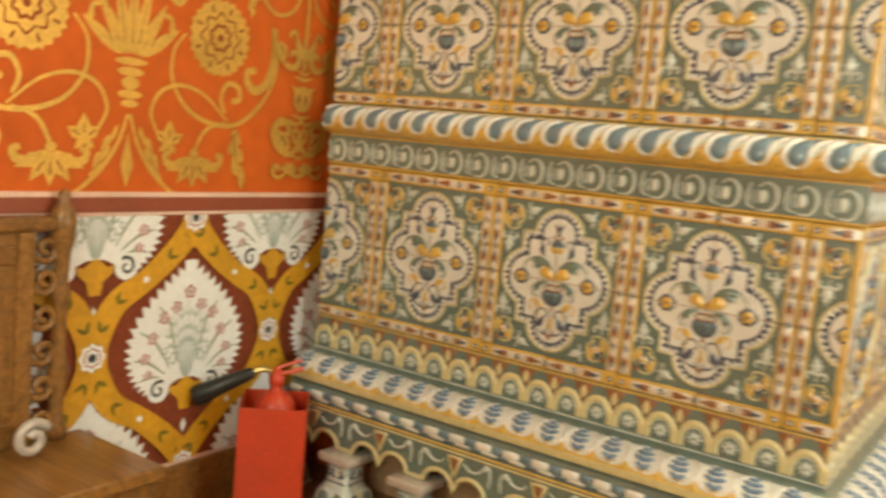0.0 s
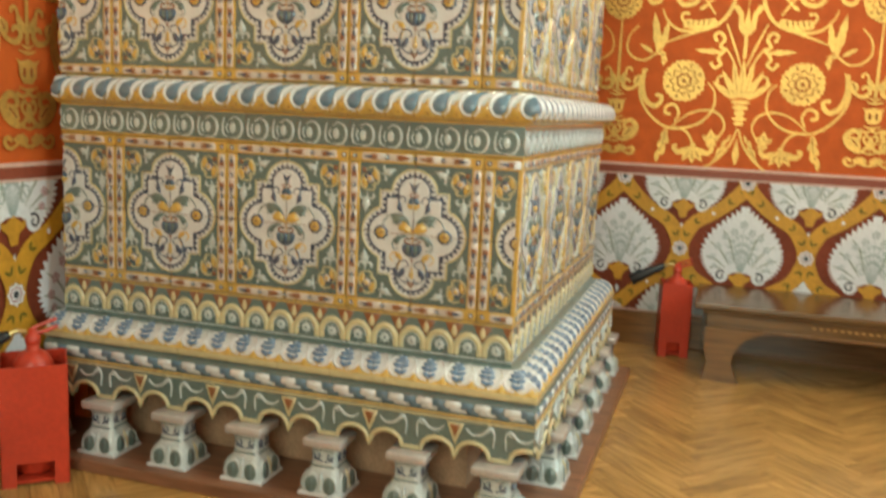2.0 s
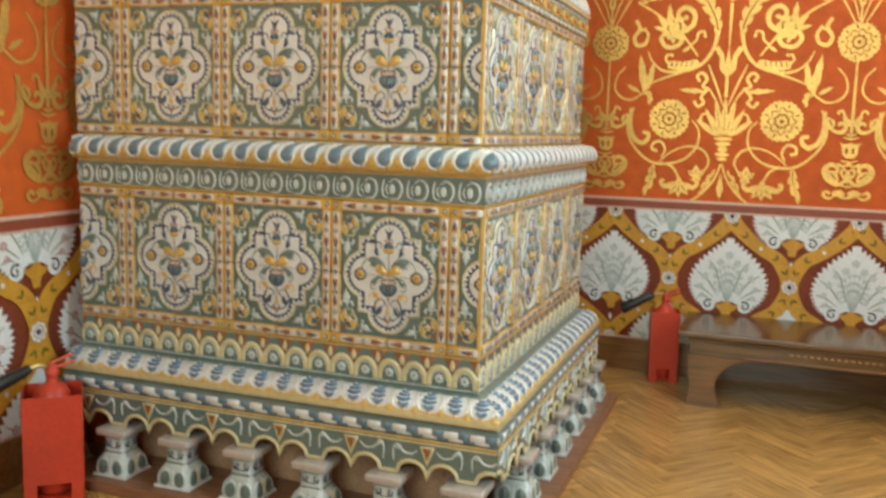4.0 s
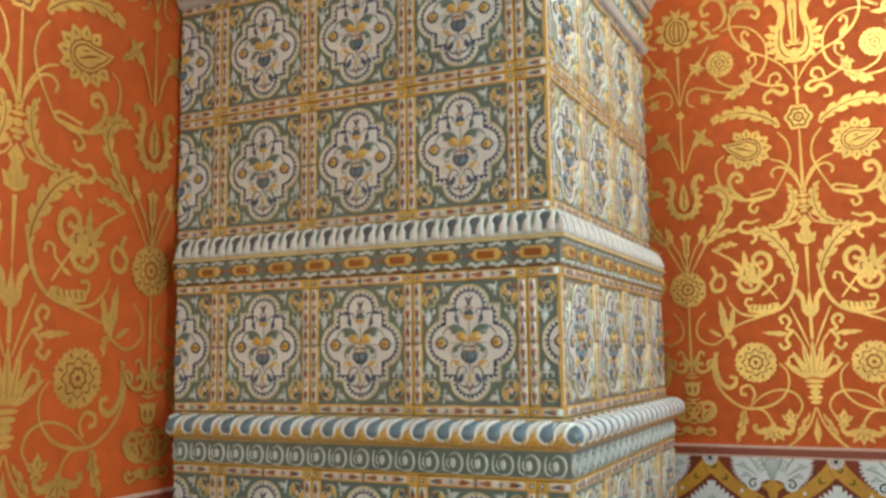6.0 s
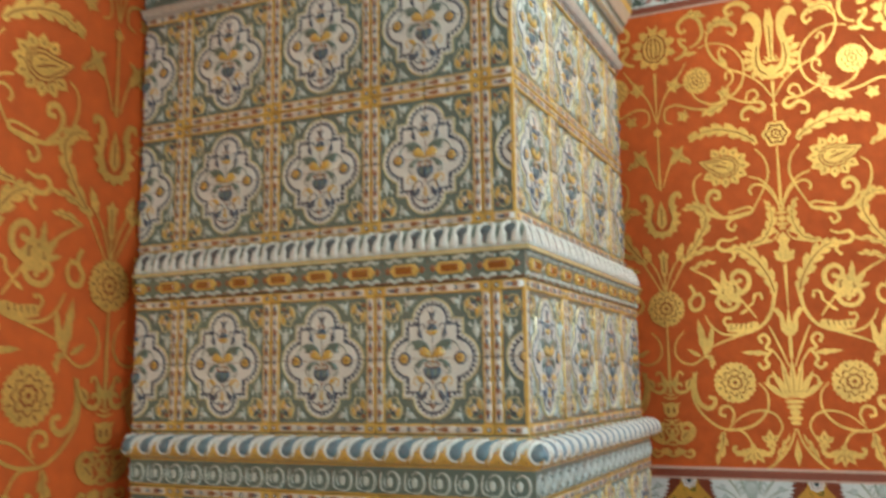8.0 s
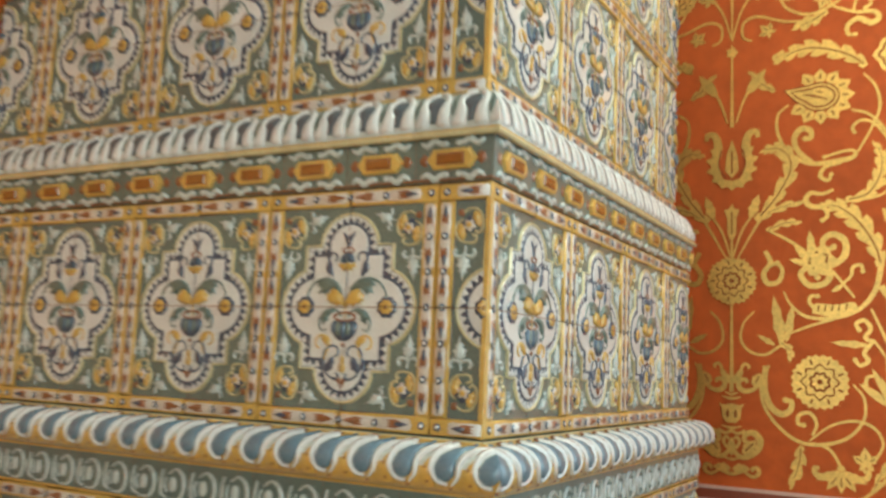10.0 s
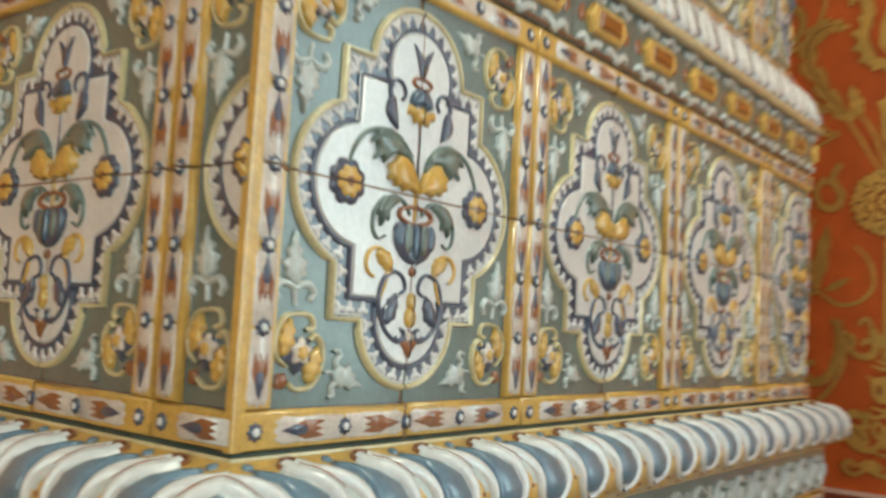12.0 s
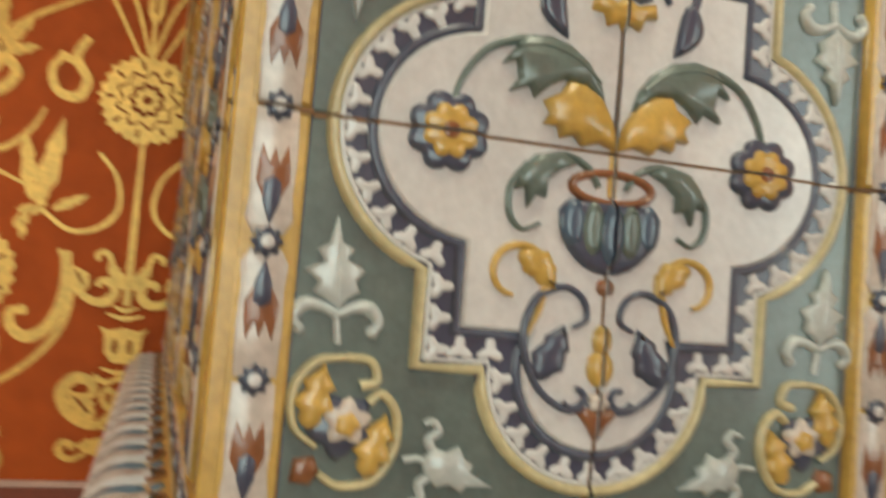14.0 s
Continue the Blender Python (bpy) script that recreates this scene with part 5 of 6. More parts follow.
    rel.flat(leaf((0.471, 1.799), (0.44, 1.979), 0.021, 3, 0, 9, 0.3), G, True)
    rel.flat(leaf((0.519, 1.783), (0.602, 1.83), 0.015, 3, 0, 9, 0.3), G, True)
    acanthus(rel, [(0.505, 1.8), (0.456, 1.764), (0.456, 1.713)], 0.02)
    # striped horn and the long arc above it
    rel.line(curve([(0.481, 2.034), (0.451, 1.973), (0.384, 1.918), (0.271, 1.912), (0.158, 1.956), (0.094, 2.043), (0.067, 2.158)]), (0.008, 0.018, 0.024), G, True)
    rel.flat(curve([(0.359, 1.932), (0.347, 1.976), (0.261, 1.973), (0.182, 1.984), (0.178, 1.943), (0.264, 1.918), (0.359, 1.932)])[:-1], G, True)
    rel.line([(0.329, 1.970), (0.335, 1.941)], 0.006, pUMBER, True)
    rel.line([(0.300, 1.971), (0.306, 1.942)], 0.006, pUMBER, True)
    rel.line([(0.270, 1.973), (0.276, 1.944)], 0.006, pUMBER, True)
    rel.line([(0.241, 1.974), (0.247, 1.945)], 0.006, pUMBER, True)
    rel.line([(0.211, 1.976), (0.217, 1.947)], 0.006, pUMBER, True)
    rel.line(curve([(0.348, 1.955), (0.37, 1.984), (0.361, 2.012), (0.335, 2.011)]), (0.016, 0.016, 0.014), G, True)
    rel.flat(arc(0.335, 2.011, 0.011, 0, 330, 9), G, True)
    rel.line(curve([(0.459, 1.837), (0.373, 1.873), (0.265, 1.908)]), (0.007, 0.013, 0.012), G, True)
    # great acanthus arcs and the knot between them
    acanthus(rel, [(0.068, 2.144), (0.094, 2.242), (0.158, 2.35), (0.233, 2.418), (0.298, 2.44)], 0.05)
    acanthus(rel, [(0.211, 2.452), (0.121, 2.477), (0.07, 2.553), (0.057, 2.644), (0.086, 2.71)], 0.036)
    rel.line(curve([(0.271, 2.442), (0.172, 2.449), (0.066, 2.469), (0.027, 2.508)]), (0.008, 0.013, 0.008), G, True)
    rel.line(curve([(0.261, 2.505), (0.309, 2.487), (0.359, 2.494), (0.382, 2.46), (0.356, 2.43), (0.306, 2.423), (0.288, 2.386), (0.31, 2.363)]), (0.014, 0.026, 0.016), G, True)
    rel.flat(arc(0.31, 2.363, 0.012, 0, 330, 9), G, True)
    acanthus(rel, [(0.604, 2.371), (0.514, 2.481), (0.448, 2.606), (0.461, 2.687), (0.522, 2.721), (0.572, 2.707)], 0.04)
    acanthus(rel, [(0.604, 2.371), (0.503, 2.429), (0.392, 2.454)], 0.024)
    rel.line(curve([(0.687, 2.196), (0.629, 2.301), (0.583, 2.377), (0.524, 2.438)]), (0.008, 0.013, 0.01), G, True)
    acanthus(rel, [(0.558, 2.322), (0.473, 2.356), (0.405, 2.358)], 0.022)
    # peony with its two curls
    rel.flat(flower(0.328, 2.174, 0.078, 6, 0.22), G, True)
    rel.line(flower(0.328, 2.174, 0.045, 5, 0.3), 0.009, pUMBER, True, True)
    rel.line(curve([(0.558, 2.329), (0.464, 2.277), (0.386, 2.223)]), (0.008, 0.014, 0.012), G, True)
    rel.line(curve([(0.362, 2.162), (0.29, 2.148), (0.221, 2.193), (0.216, 2.263), (0.267, 2.297), (0.309, 2.268), (0.298, 2.225), (0.264, 2.237)]), (0.03, 0.03, 0.02), G, True)
    rel.flat(arc(0.264, 2.237, 0.015, 0, 330, 9), G, True)
    rel.line(curve([(0.376, 2.152), (0.406, 2.111), (0.368, 2.061), (0.301, 2.072), (0.278, 2.119), (0.316, 2.149), (0.344, 2.122), (0.333, 2.097)]), (0.026, 0.028, 0.018), G, True)
    rel.flat(arc(0.333, 2.097, 0.0135, 0, 330, 9), G, True)
    rel.flat(leaf((0.354, 2.179), (0.366, 2.321), 0.022, 3, 0, 9, 0.3), G, True)
    rel.flat(leaf((0.368, 2.173), (0.438, 2.261), 0.020, 3, 0, 9, 0.3), G, True)
    rel.flat(leaf((0.369, 2.159), (0.456, 2.184), 0.017, 3, 0, 9, 0.3), G, True)
    rel.flat(leaf((0.316, 2.16), (0.324, 2.248), 0.015, 3, 0, 9, 0.3), G, True)
    rel.line(curve([(0.271, 2.129), (0.222, 2.062), (0.18, 2.005)]), (0.012, 0.014, 0.01), G, True)
    rel.line(curve([(0.229, 2.069), (0.194, 2.102), (0.185, 2.143), (0.151, 2.152), (0.144, 2.124)]), (0.012, 0.016, 0.014), G, True)
    rel.flat(arc(0.144, 2.124, 0.011, 0, 330, 9), G, True)
    rel.flat(leaf((0.229, 2.062), (0.277, 2.029), 0.013, 3, 0, 9, 0.3), G, True)
    rel.line(curve([(0.563, 2.225), (0.539, 2.17), (0.569, 2.118), (0.551, 2.072), (0.503, 2.08), (0.486, 2.132), (0.508, 2.169)]), (0.022, 0.026, 0.016), G, True)
    rel.flat(arc(0.508, 2.169, 0.012, 0, 330, 9), G, True)
    rel.flat(leaf((0.553, 2.16), (0.498, 2.168), 0.014, 3, 0, 9, 0.3), G, True)
    # crossing stems and the loop of the palm leaf
    rel.line(curve([(0.008, 2.645), (0.034, 2.755), (0.106, 2.847), (0.178, 2.876)]), (0.008, 0.014, 0.01), G, True)
    rel.line(curve([(0.002, 2.653), (0.041, 2.741), (0.089, 2.806), (0.141, 2.822), (0.176, 2.793), (0.165, 2.76)]), (0.008, 0.014, 0.016), G, True)
    rel.line(curve([(0.127, 3.044), (0.078, 2.98), (0.061, 2.885), (0.094, 2.789), (0.157, 2.674)]), (0.008, 0.014, 0.01), G, True)
    rel.line(curve([(0.454, 2.927), (0.502, 2.881), (0.501, 2.785), (0.447, 2.685), (0.354, 2.634), (0.239, 2.638)]), (0.009, 0.016, 0.024), G, True)
    rel.line(curve([(0.239, 2.638), (0.178, 2.651), (0.167, 2.675), (0.203, 2.685), (0.298, 2.661)]), (0.026, 0.016, 0.012), G, True)
    rel.flat(arc(0.298, 2.661, 0.011, 0, 330, 9), G, True)
    rel.line(curve([(0.226, 2.63), (0.294, 2.614), (0.317, 2.573), (0.285, 2.549), (0.27, 2.577)]), (0.014, 0.02, 0.014), G, True)
    rel.flat(arc(0.27, 2.577, 0.011, 0, 330, 9), G, True)
    rel.line(curve([(0.354, 2.641), (0.412, 2.697), (0.429, 2.76), (0.399, 2.804), (0.358, 2.793), (0.357, 2.757), (0.381, 2.756)]), (0.022, 0.03, 0.018), G, True)
    rel.flat(arc(0.381, 2.756, 0.0135, 0, 330, 9), G, True)
    palm(rel, 0.315, 2.953)
    acanthus(rel, [(0.111, 3.078), (0.188, 3.142), (0.307, 3.19), (0.411, 3.193), (0.505, 3.148)], 0.046)
    rel.line(curve([(0.499, 3.14), (0.518, 3.172), (0.481, 3.194)]), (0.016, 0.018, 0.014), G, True)
    rel.flat(arc(0.481, 3.194, 0.011, 0, 330, 9), G, True)
    acanthus(rel, [(0.513, 3.0), (0.575, 3.045), (0.632, 3.111)], 0.026)
    # loops under the lotus
    rel.line(curve([(0.01, 3.363), (0.073, 3.46), (0.17, 3.535), (0.27, 3.588), (0.348, 3.673), (0.381, 3.774), (0.359, 3.854), (0.304, 3.898)]), (0.009, 0.016, 0.014), G, True)
    acanthus(rel, [(0.375, 3.826), (0.336, 3.888), (0.265, 3.898), (0.212, 3.851)], 0.036)
    rel.line(curve([(0.231, 3.885), (0.199, 3.841), (0.215, 3.798), (0.242, 3.818)]), (0.022, 0.022, 0.014), G, True)
    rel.flat(arc(0.242, 3.818, 0.011, 0, 330, 9), G, True)
    rel.line(curve([(0.436, 3.745), (0.343, 3.763), (0.241, 3.723), (0.171, 3.625), (0.168, 3.512), (0.211, 3.429), (0.296, 3.378), (0.373, 3.367), (0.455, 3.409), (0.488, 3.463)]), (0.009, 0.015, 0.012), G, True)
    rosette(rel, 0.452, 3.533, 0.088, 6, True)
    rel.flat(leaf((0.262, 3.594), (0.313, 3.678), 0.021, 3, 0, 9, 0.3), G, True)
    rel.line(curve([(0.301, 3.653), (0.308, 3.7), (0.286, 3.723), (0.27, 3.698)]), (0.014, 0.014, 0.012), G, True)
    rel.flat(arc(0.27, 3.698, 0.011, 0, 330, 9), G, True)
    trefoil(rel, 0.285, 3.44, -1.15, 0.065)
    rel.line(curve([(0.277, 3.461), (0.234, 3.5), (0.237, 3.553), (0.272, 3.551), (0.274, 3.521)]), (0.01, 0.014, 0.014), G, True)
    rel.flat(arc(0.274, 3.521, 0.011, 0, 330, 9), G, True)
    rel.line(curve([(0.274, 3.401), (0.165, 3.348), (0.081, 3.337), (0.057, 3.304), (0.091, 3.283), (0.143, 3.312), (0.189, 3.285), (0.188, 3.241), (0.158, 3.237)]), (0.01, 0.03, 0.014), G, True)
    rel.flat(arc(0.158, 3.237, 0.011, 0, 330, 9), G, True)
    rel.line(curve([(0.164, 3.356), (0.147, 3.409), (0.106, 3.417), (0.089, 3.378), (0.113, 3.359)]), (0.012, 0.016, 0.014), G, True)
    rel.flat(arc(0.113, 3.359, 0.011, 0, 330, 9), G, True)
    acanthus(rel, [(0.276, 3.372), (0.348, 3.33), (0.426, 3.303)], 0.034)
    rel.line(curve([(0.348, 3.33), (0.473, 3.347), (0.592, 3.39), (0.659, 3.365), (0.662, 3.293), (0.62, 3.269)]), (0.012, 0.014, 0.01), G, True)
    trefoil(rel, 0.539, 3.303, 0.72, 0.06)
    rel.line(curve([(0.486, 3.757), (0.427, 3.789), (0.402, 3.854), (0.425, 3.939), (0.488, 3.974), (0.549, 3.927), (0.541, 3.871), (0.512, 3.874)]), (0.014, 0.03, 0.018), G, True)
    rel.flat(arc(0.512, 3.874, 0.0135, 0, 330, 9), G, True)
    acanthus(rel, [(0.511, 3.959), (0.451, 3.987), (0.382, 3.951)], 0.026)
    rel.line(curve([(0.583, 3.692), (0.539, 3.708), (0.508, 3.749), (0.542, 3.793), (0.547, 3.825), (0.512, 3.812)]), (0.02, 0.024, 0.014), G, True)
    rel.flat(arc(0.512, 3.812, 0.011, 0, 330, 9), G, True)
    rel.flat(leaf((0.524, 3.713), (0.438, 3.722), 0.017, 3, 0, 9, 0.3), G, True)
    trefoil(rel, 0.604, 3.507, 1.94, 0.075)
    rel.line(curve([(0.11, 3.946), (0.155, 3.992), (0.217, 3.997), (0.254, 3.965), (0.235, 3.931), (0.214, 3.942)]), (0.04, 0.028, 0.016), G, True)
    rel.flat(arc(0.214, 3.942, 0.012, 0, 330, 9), G, True)
    # axis of the pomegranate (shared with the next unit, drawn at both ends)
    for s in (-1,):
        def c(pts):
            return [(s * h + u, v) for u, v in pts]
        for k in range(-4, 5):
            a = radians(-90 + 36 * k)
            rel.flat(c(leaf((0.06 * math.cos(a), 3.79 + 0.08 * math.sin(a)), (0.150 * math.cos(a), 3.79 + 0.150 * math.sin(a)), 0.036, 3, 0, 9, 0.35)), G)
        rel.line(c(arc(0, 3.79, 0.074, 0, 345, 18, 0.092)), 0.012, pUMBER, False, True)
        rel.flat(c(arc(0, 3.79, 0.070, 0, 345, 18, 0.088)), G)
        for q in (0.045, 0.018):
            for e in (0, 180):
                rel.line(c(arc(0, 3.79, q, 75 + e, -75 + e, 10, 0.072)), 0.008, pUMBER)
        rel.flat(c([(-0.022, 3.88), (-0.034, 3.95), (0, 3.92), (0.034, 3.95), (0.022, 3.88)]), G)
        rel.line(c([(0, 3.62), (0, 3.30)]), (0.020, 0.018, 0.006), G)
        for q in (-1, 1):
            rel.line(c(curve([(0, 3.28), (q * 0.05, 3.44), (q * 0.15, 3.58), (q * 0.20, 3.66)])), (0.008, 0.013, 0.008), G)
            rel.line(c(curve([(q * 0.02, 2.86), (q * 0.06, 2.98), (q * 0.12, 3.08)])), (0.008, 0.013, 0.008), G)
            rel.flat(c(leaf((q * 0.07, 3.00), (q * 0.16, 3.12), 0.025)), G)
        rel.line(c([(0, 3.26), (0, 2.84)]), (0.008, 0.014, 0.018), G)
        rel.flat(c(flower(0, 3.22, 0.03, 5, 0.3)), G)
        for k in range(-5, 6):
            a = radians(-90 + 25 * k)
            rel.flat(c(leaf((0.06 * math.cos(a), 2.65 + 0.08 * math.sin(a)), (0.125 * math.cos(a), 2.66 + 0.135 * math.sin(a)), 0.020)), G)
        for q in (-1, 1):
            rel.line(c(curve([(0, 2.555), (q * 0.055, 2.575), (q * 0.080, 2.65), (q * 0.066, 2.74), (q * 0.080, 2.80), (q * 0.115, 2.81), (q * 0.122, 2.78)])), (0.034, 0.042, 0.018), G)
            rel.line(c(curve([(q * 0.03, 2.59), (q * 0.062, 2.65), (q * 0.050, 2.73)])), 0.007, pUMBER)
        rel.flat(c([(0, 2.585), (0.032, 2.625), (0.026, 2.70), (0, 2.78), (-0.026, 2.70), (-0.032, 2.625)]), G)
        rel.line(c([(0, 2.61), (0, 2.72)]), 0.008, pUMBER)
        rel.line(c([(0, 2.20), (0, 2.30)]), 0.012, G)
        rel.flat(c([(0, 2.27), (0.020, 2.31), (0.022, 2.39), (0.036, 2.43), (0.014, 2.435), (0, 2.46), (-0.014, 2.435), (-0.036, 2.43), (-0.022, 2.39), (-0.020, 2.31)]), G)
        rel.line(c([(0, 2.31), (0, 2.42)]), 0.007, pUMBER)
        for q in (-1, 1):
            rel.line(c(curve([(q * 0.006, 2.20), (q * 0.045, 2.32), (q * 0.095, 2.40)])), (0.008, 0.012, 0.010), G)
            rel.flat(c(leaf((q * 0.085, 2.385), (q * 0.125, 2.50), 0.026, 3, 0, 9, 0.3)), G)
        rosette(rel, s * h, 2.085, 0.118, 9, False)
        # footed vase with volutes
        rel.line(c([(0, 1.98), (0, 1.56)]), (0.010, 0.018, 0.020), G)
        for q in (-1, 1):
            def m(points):
                return c([(q * a, b) for a, b in points])
            rel.flat(m(leaf((0.012, 1.600), (0.052, 1.672), 0.019, 3, 0, 9, 0.25)), G)
            rel.line(m(curve([(0.040, 1.655), (0.056, 1.690), (0.078, 1.684), (0.076, 1.668)])), (0.014, 0.014, 0.012), G)
            rel.line(m(curve([(0.170, 1.690), (0.130, 1.610), (0.096, 1.574), (0.056, 1.566), (0.032, 1.588), (0.040, 1.616), (0.066, 1.618), (0.070, 1.602)])), (0.010, 0.026, 0.014), G)
            rel.flat(m(leaf((0.100, 1.590), (0.132, 1.652), 0.026, 2, 0, 9, 0.2)), G)
            rel.line(m([(0.108, 1.606), (0.124, 1.638)]), 0.006, pUMBER)
            rel.line(m(curve([(0.012, 1.288), (0.040, 1.262), (0.080, 1.268), (0.118, 1.300), (0.128, 1.345), (0.098, 1.376), (0.062, 1.364), (0.060, 1.336), (0.082, 1.330)])), (0.018, 0.032, 0.016), G)
            rel.flat(m(leaf((0.050, 1.275), (0.112, 1.345), 0.028, 3, 0, 9, 0.3)), G)
            rel.line(m([(0.062, 1.290), (0.098, 1.328)]), 0.007, pUMBER)
            rel.line(m(curve([(0.020, 1.300), (0.036, 1.330), (0.024, 1.352), (0.010, 1.340)])), (0.014, 0.016, 0.012), G)
            rel.line(m(curve([(0.064, 1.190), (0.096, 1.176), (0.122, 1.192), (0.116, 1.216), (0.094, 1.212), (0.096, 1.198)])), (0.012, 0.020, 0.012), G)
            rel.flat(m(leaf((0.004, 1.206), (0.086, 1.210), 0.026, 3, 0, 9, 0.3)), G)
        for z, r in ((1.548, 0.030), (1.528, 0.044), (1.392, 0.046), (1.248, 0.040)):
            rel.line(c(curve([(-r, z + 0.010), (0, z), (r, z + 0.010)])), (0.006, 0.014, 0.006), G)
        rel.flat(c([(-0.060, 1.508), (-0.036, 1.498), (0, 1.506), (0.036, 1.498), (0.060, 1.508), (0.046, 1.486), (0.042, 1.440), (0.022, 1.416), (-0.022, 1.416), (-0.042, 1.440), (-0.046, 1.486)]), G)
        for q in (-0.018, 0.018):
            rel.flat(c(arc(q, 1.458, 0.007, 0, 330, 9, 0.020)), pUMBER)
        rel.line(c(curve([(-0.062, 1.384), (-0.030, 1.368), (0, 1.378), (0.030, 1.368), (0.062, 1.384)])), 0.014, G)
        rel.flat(c([(0, 1.262), (0.020, 1.290), (0.014, 1.330), (0, 1.350), (-0.014, 1.330), (-0.020, 1.290)]), G)
        rel.line(c(arc(0, 1.196, 0.030, 200, 340, 8, 0.014)), 0.016, G)
    return rel.mesh("gold_stencil", WALL_SET, lambda u, v, w: (u, -w, v))


STENCIL = stencil_unit()


def lay_units(mesh, name, wall, start, step, low, high, north, x_or_y, label):
    """Pattern units along the north wall (axis x) or the west wall (axis y), cut where the wall ends."""
    first = int(math.floor((low - start) / step))
    k = first
    n = 0
    while start + step * k - step < high:
        c = start + step * k
        me = mesh
        if north:
            if c + step * 0.7 > low and c - step * 0.7 < high:
                if c - step * 0.7 < low:
                    me = cut(mesh, name, [((low - c, 0, 0), X)])
                elif c + step * 0.7 > high:
                    me = cut(mesh, name, [((high - c, 0, 0), -X)])
                ob = new(name, me)
                ob.matrix_world = pose(c, x_or_y, 0)
                finish(ob, wall, label if n == 0 else "")
                n += 1
        else:
            if c + step * 0.7 > low and c - step * 0.7 < high:
                if c + step * 0.7 > high:
                    me = cut(mesh, name, [((high - c, 0, 0), -X)])
                ob = new(name, me)
                ob.matrix_world = pose(x_or_y, c, 0, 0, 0, 90)
                finish(ob, wall, label if n == 0 else "")
                n += 1
        k += 1


lay_units(STENCIL, "gold_stencil", wall_north, 0.70, PERIOD, XW + 0.01, 2.08, True, YN, "gold stencilled vines, vases and flowers")
lay_units(STENCIL, "gold_stencil", wall_west, -0.82, PERIOD, YS + 0.8, YN - 0.01, False, XW, "gold stencilled vines, vases and flowers")


# ---- painted dado: ochre ogees round white fans ----
DP, DZ0, DZ1, DF = 0.715, 0.222, 1.050, 0.625


def fan(rel, u, v, bloom):
    """A white spade-shaped palmette with a toothed edge on an ochre cup, with two scrolls."""
    side = curve([(0, 0.252), (0.062, 0.205), (0.126, 0.150), (0.186, 0.080), (0.215, 0.004), (0.212, -0.056), (0.188, -0.108), (0.150, -0.146), (0.105, -0.160)], 5)
    half = []
    for i in range(0, len(side) - 1, 2):
        a, b = Vector(side[i]), Vector(side[min(i + 2, len(side) - 1)])
        d = (b - a).normalized()
        half += [tuple(a), tuple(a.lerp(b, 0.42) + Vector((-d.y, d.x)) * 0.026 + Vector((0, 0.004)))]
    half[0] = (0, 0.272)
    half += [(0.105, -0.160), (0.03, -0.125)]
    rel.flat([(u + a, v + b) for a, b in half] + [(u - a, v + b) for a, b in half[:0:-1]], pCHALK)
    for i in range(-4, 5):
        tip = (u + 0.034 * i * (1 - 0.015 * i * i), v + 0.135 - 0.0095 * i * i)
        rel.line(curve([(u + 0.003 * i, v - 0.12), (u + 0.013 * i, v - 0.02), tip], 5), (0.005, 0.006, 0.003), pMIST)
        for e in (0.45, 0.62, 0.80):
            p = (u + (tip[0] - u) * e, v - 0.12 + (tip[1] - v + 0.12) * e)
            for q in (-1, 1):
                a = math.pi / 2 - 0.13 * i + q * 0.6
                rel.flat(leaf(p, (p[0] + 0.028 * math.cos(a), p[1] + 0.028 * math.sin(a)), 0.0042, 0), pMIST)
    for q in (-1, 1):
        for k, (a, b, c) in enumerate((((0.040, -0.060), (0.075, 0.070), (0.118, 0.125)), ((0.065, -0.085), (0.125, 0.005), (0.186, 0.050)), ((0.085, -0.100), (0.150, -0.055), (0.204, -0.040)), ((0.100, -0.112), (0.145, -0.100), (0.180, -0.112)))):
            rel.line(curve([(u + q * x, v + y) for x, y in (a, b, c)], 5), (0.004, 0.010, 0.005), pSAGE)
    for x, y, r in ((0, 0.165, 0.022), (0.050, 0.118, 0.020), (0.098, 0.086, 0.020), (0.138, 0.024, 0.020), (0.165, -0.040, 0.018), (0.150, -0.095, 0.015)):
        for q in ((1,) if x == 0 else (-1, 1)):
            rel.flat(flower(u + q * x, v + y, r * 1.2, 5, 0.35, 4, 0.3 + x * 9), bloom)
            rel.flat(flower(u + q * x, v + y, r * 0.72, 5, 0.35, 4, 0.3 + x * 9), pCHALK)
            rel.flat(flower(u + q * x, v + y, r * 0.42, 5, 0.3), bloom)
    for s in (-1, 1):
        rel.flat(arc(u + s * 0.108, v - 0.150, 0.042, 0, 345, 18), pCHALK)
        rel.line([(u + s * (0.108 + q[0]), v - 0.150 + q[1]) for q in spiral(0, 0, 0.031, 2.2, -1.1, 18, 0.2)], (0.012, 0.010, 0.008), pSLATE)
    cup = [(-0.020, -0.232), (0.020, -0.232), (0.030, -0.190), (0.062, -0.165), (0.064, -0.142), (0.040, -0.148), (0.022, -0.132), (0, -0.118), (-0.022, -0.132), (-0.040, -0.148), (-0.064, -0.142), (-0.062, -0.165), (-0.030, -0.190)]
    rel.flat([(u + a, v + b) for a, b in cup], pOCHRE)
    rel.flat([(u, v - 0.318), (u + 0.011, v - 0.285), (u, v - 0.262), (u - 0.011, v - 0.285)], pCHALK)


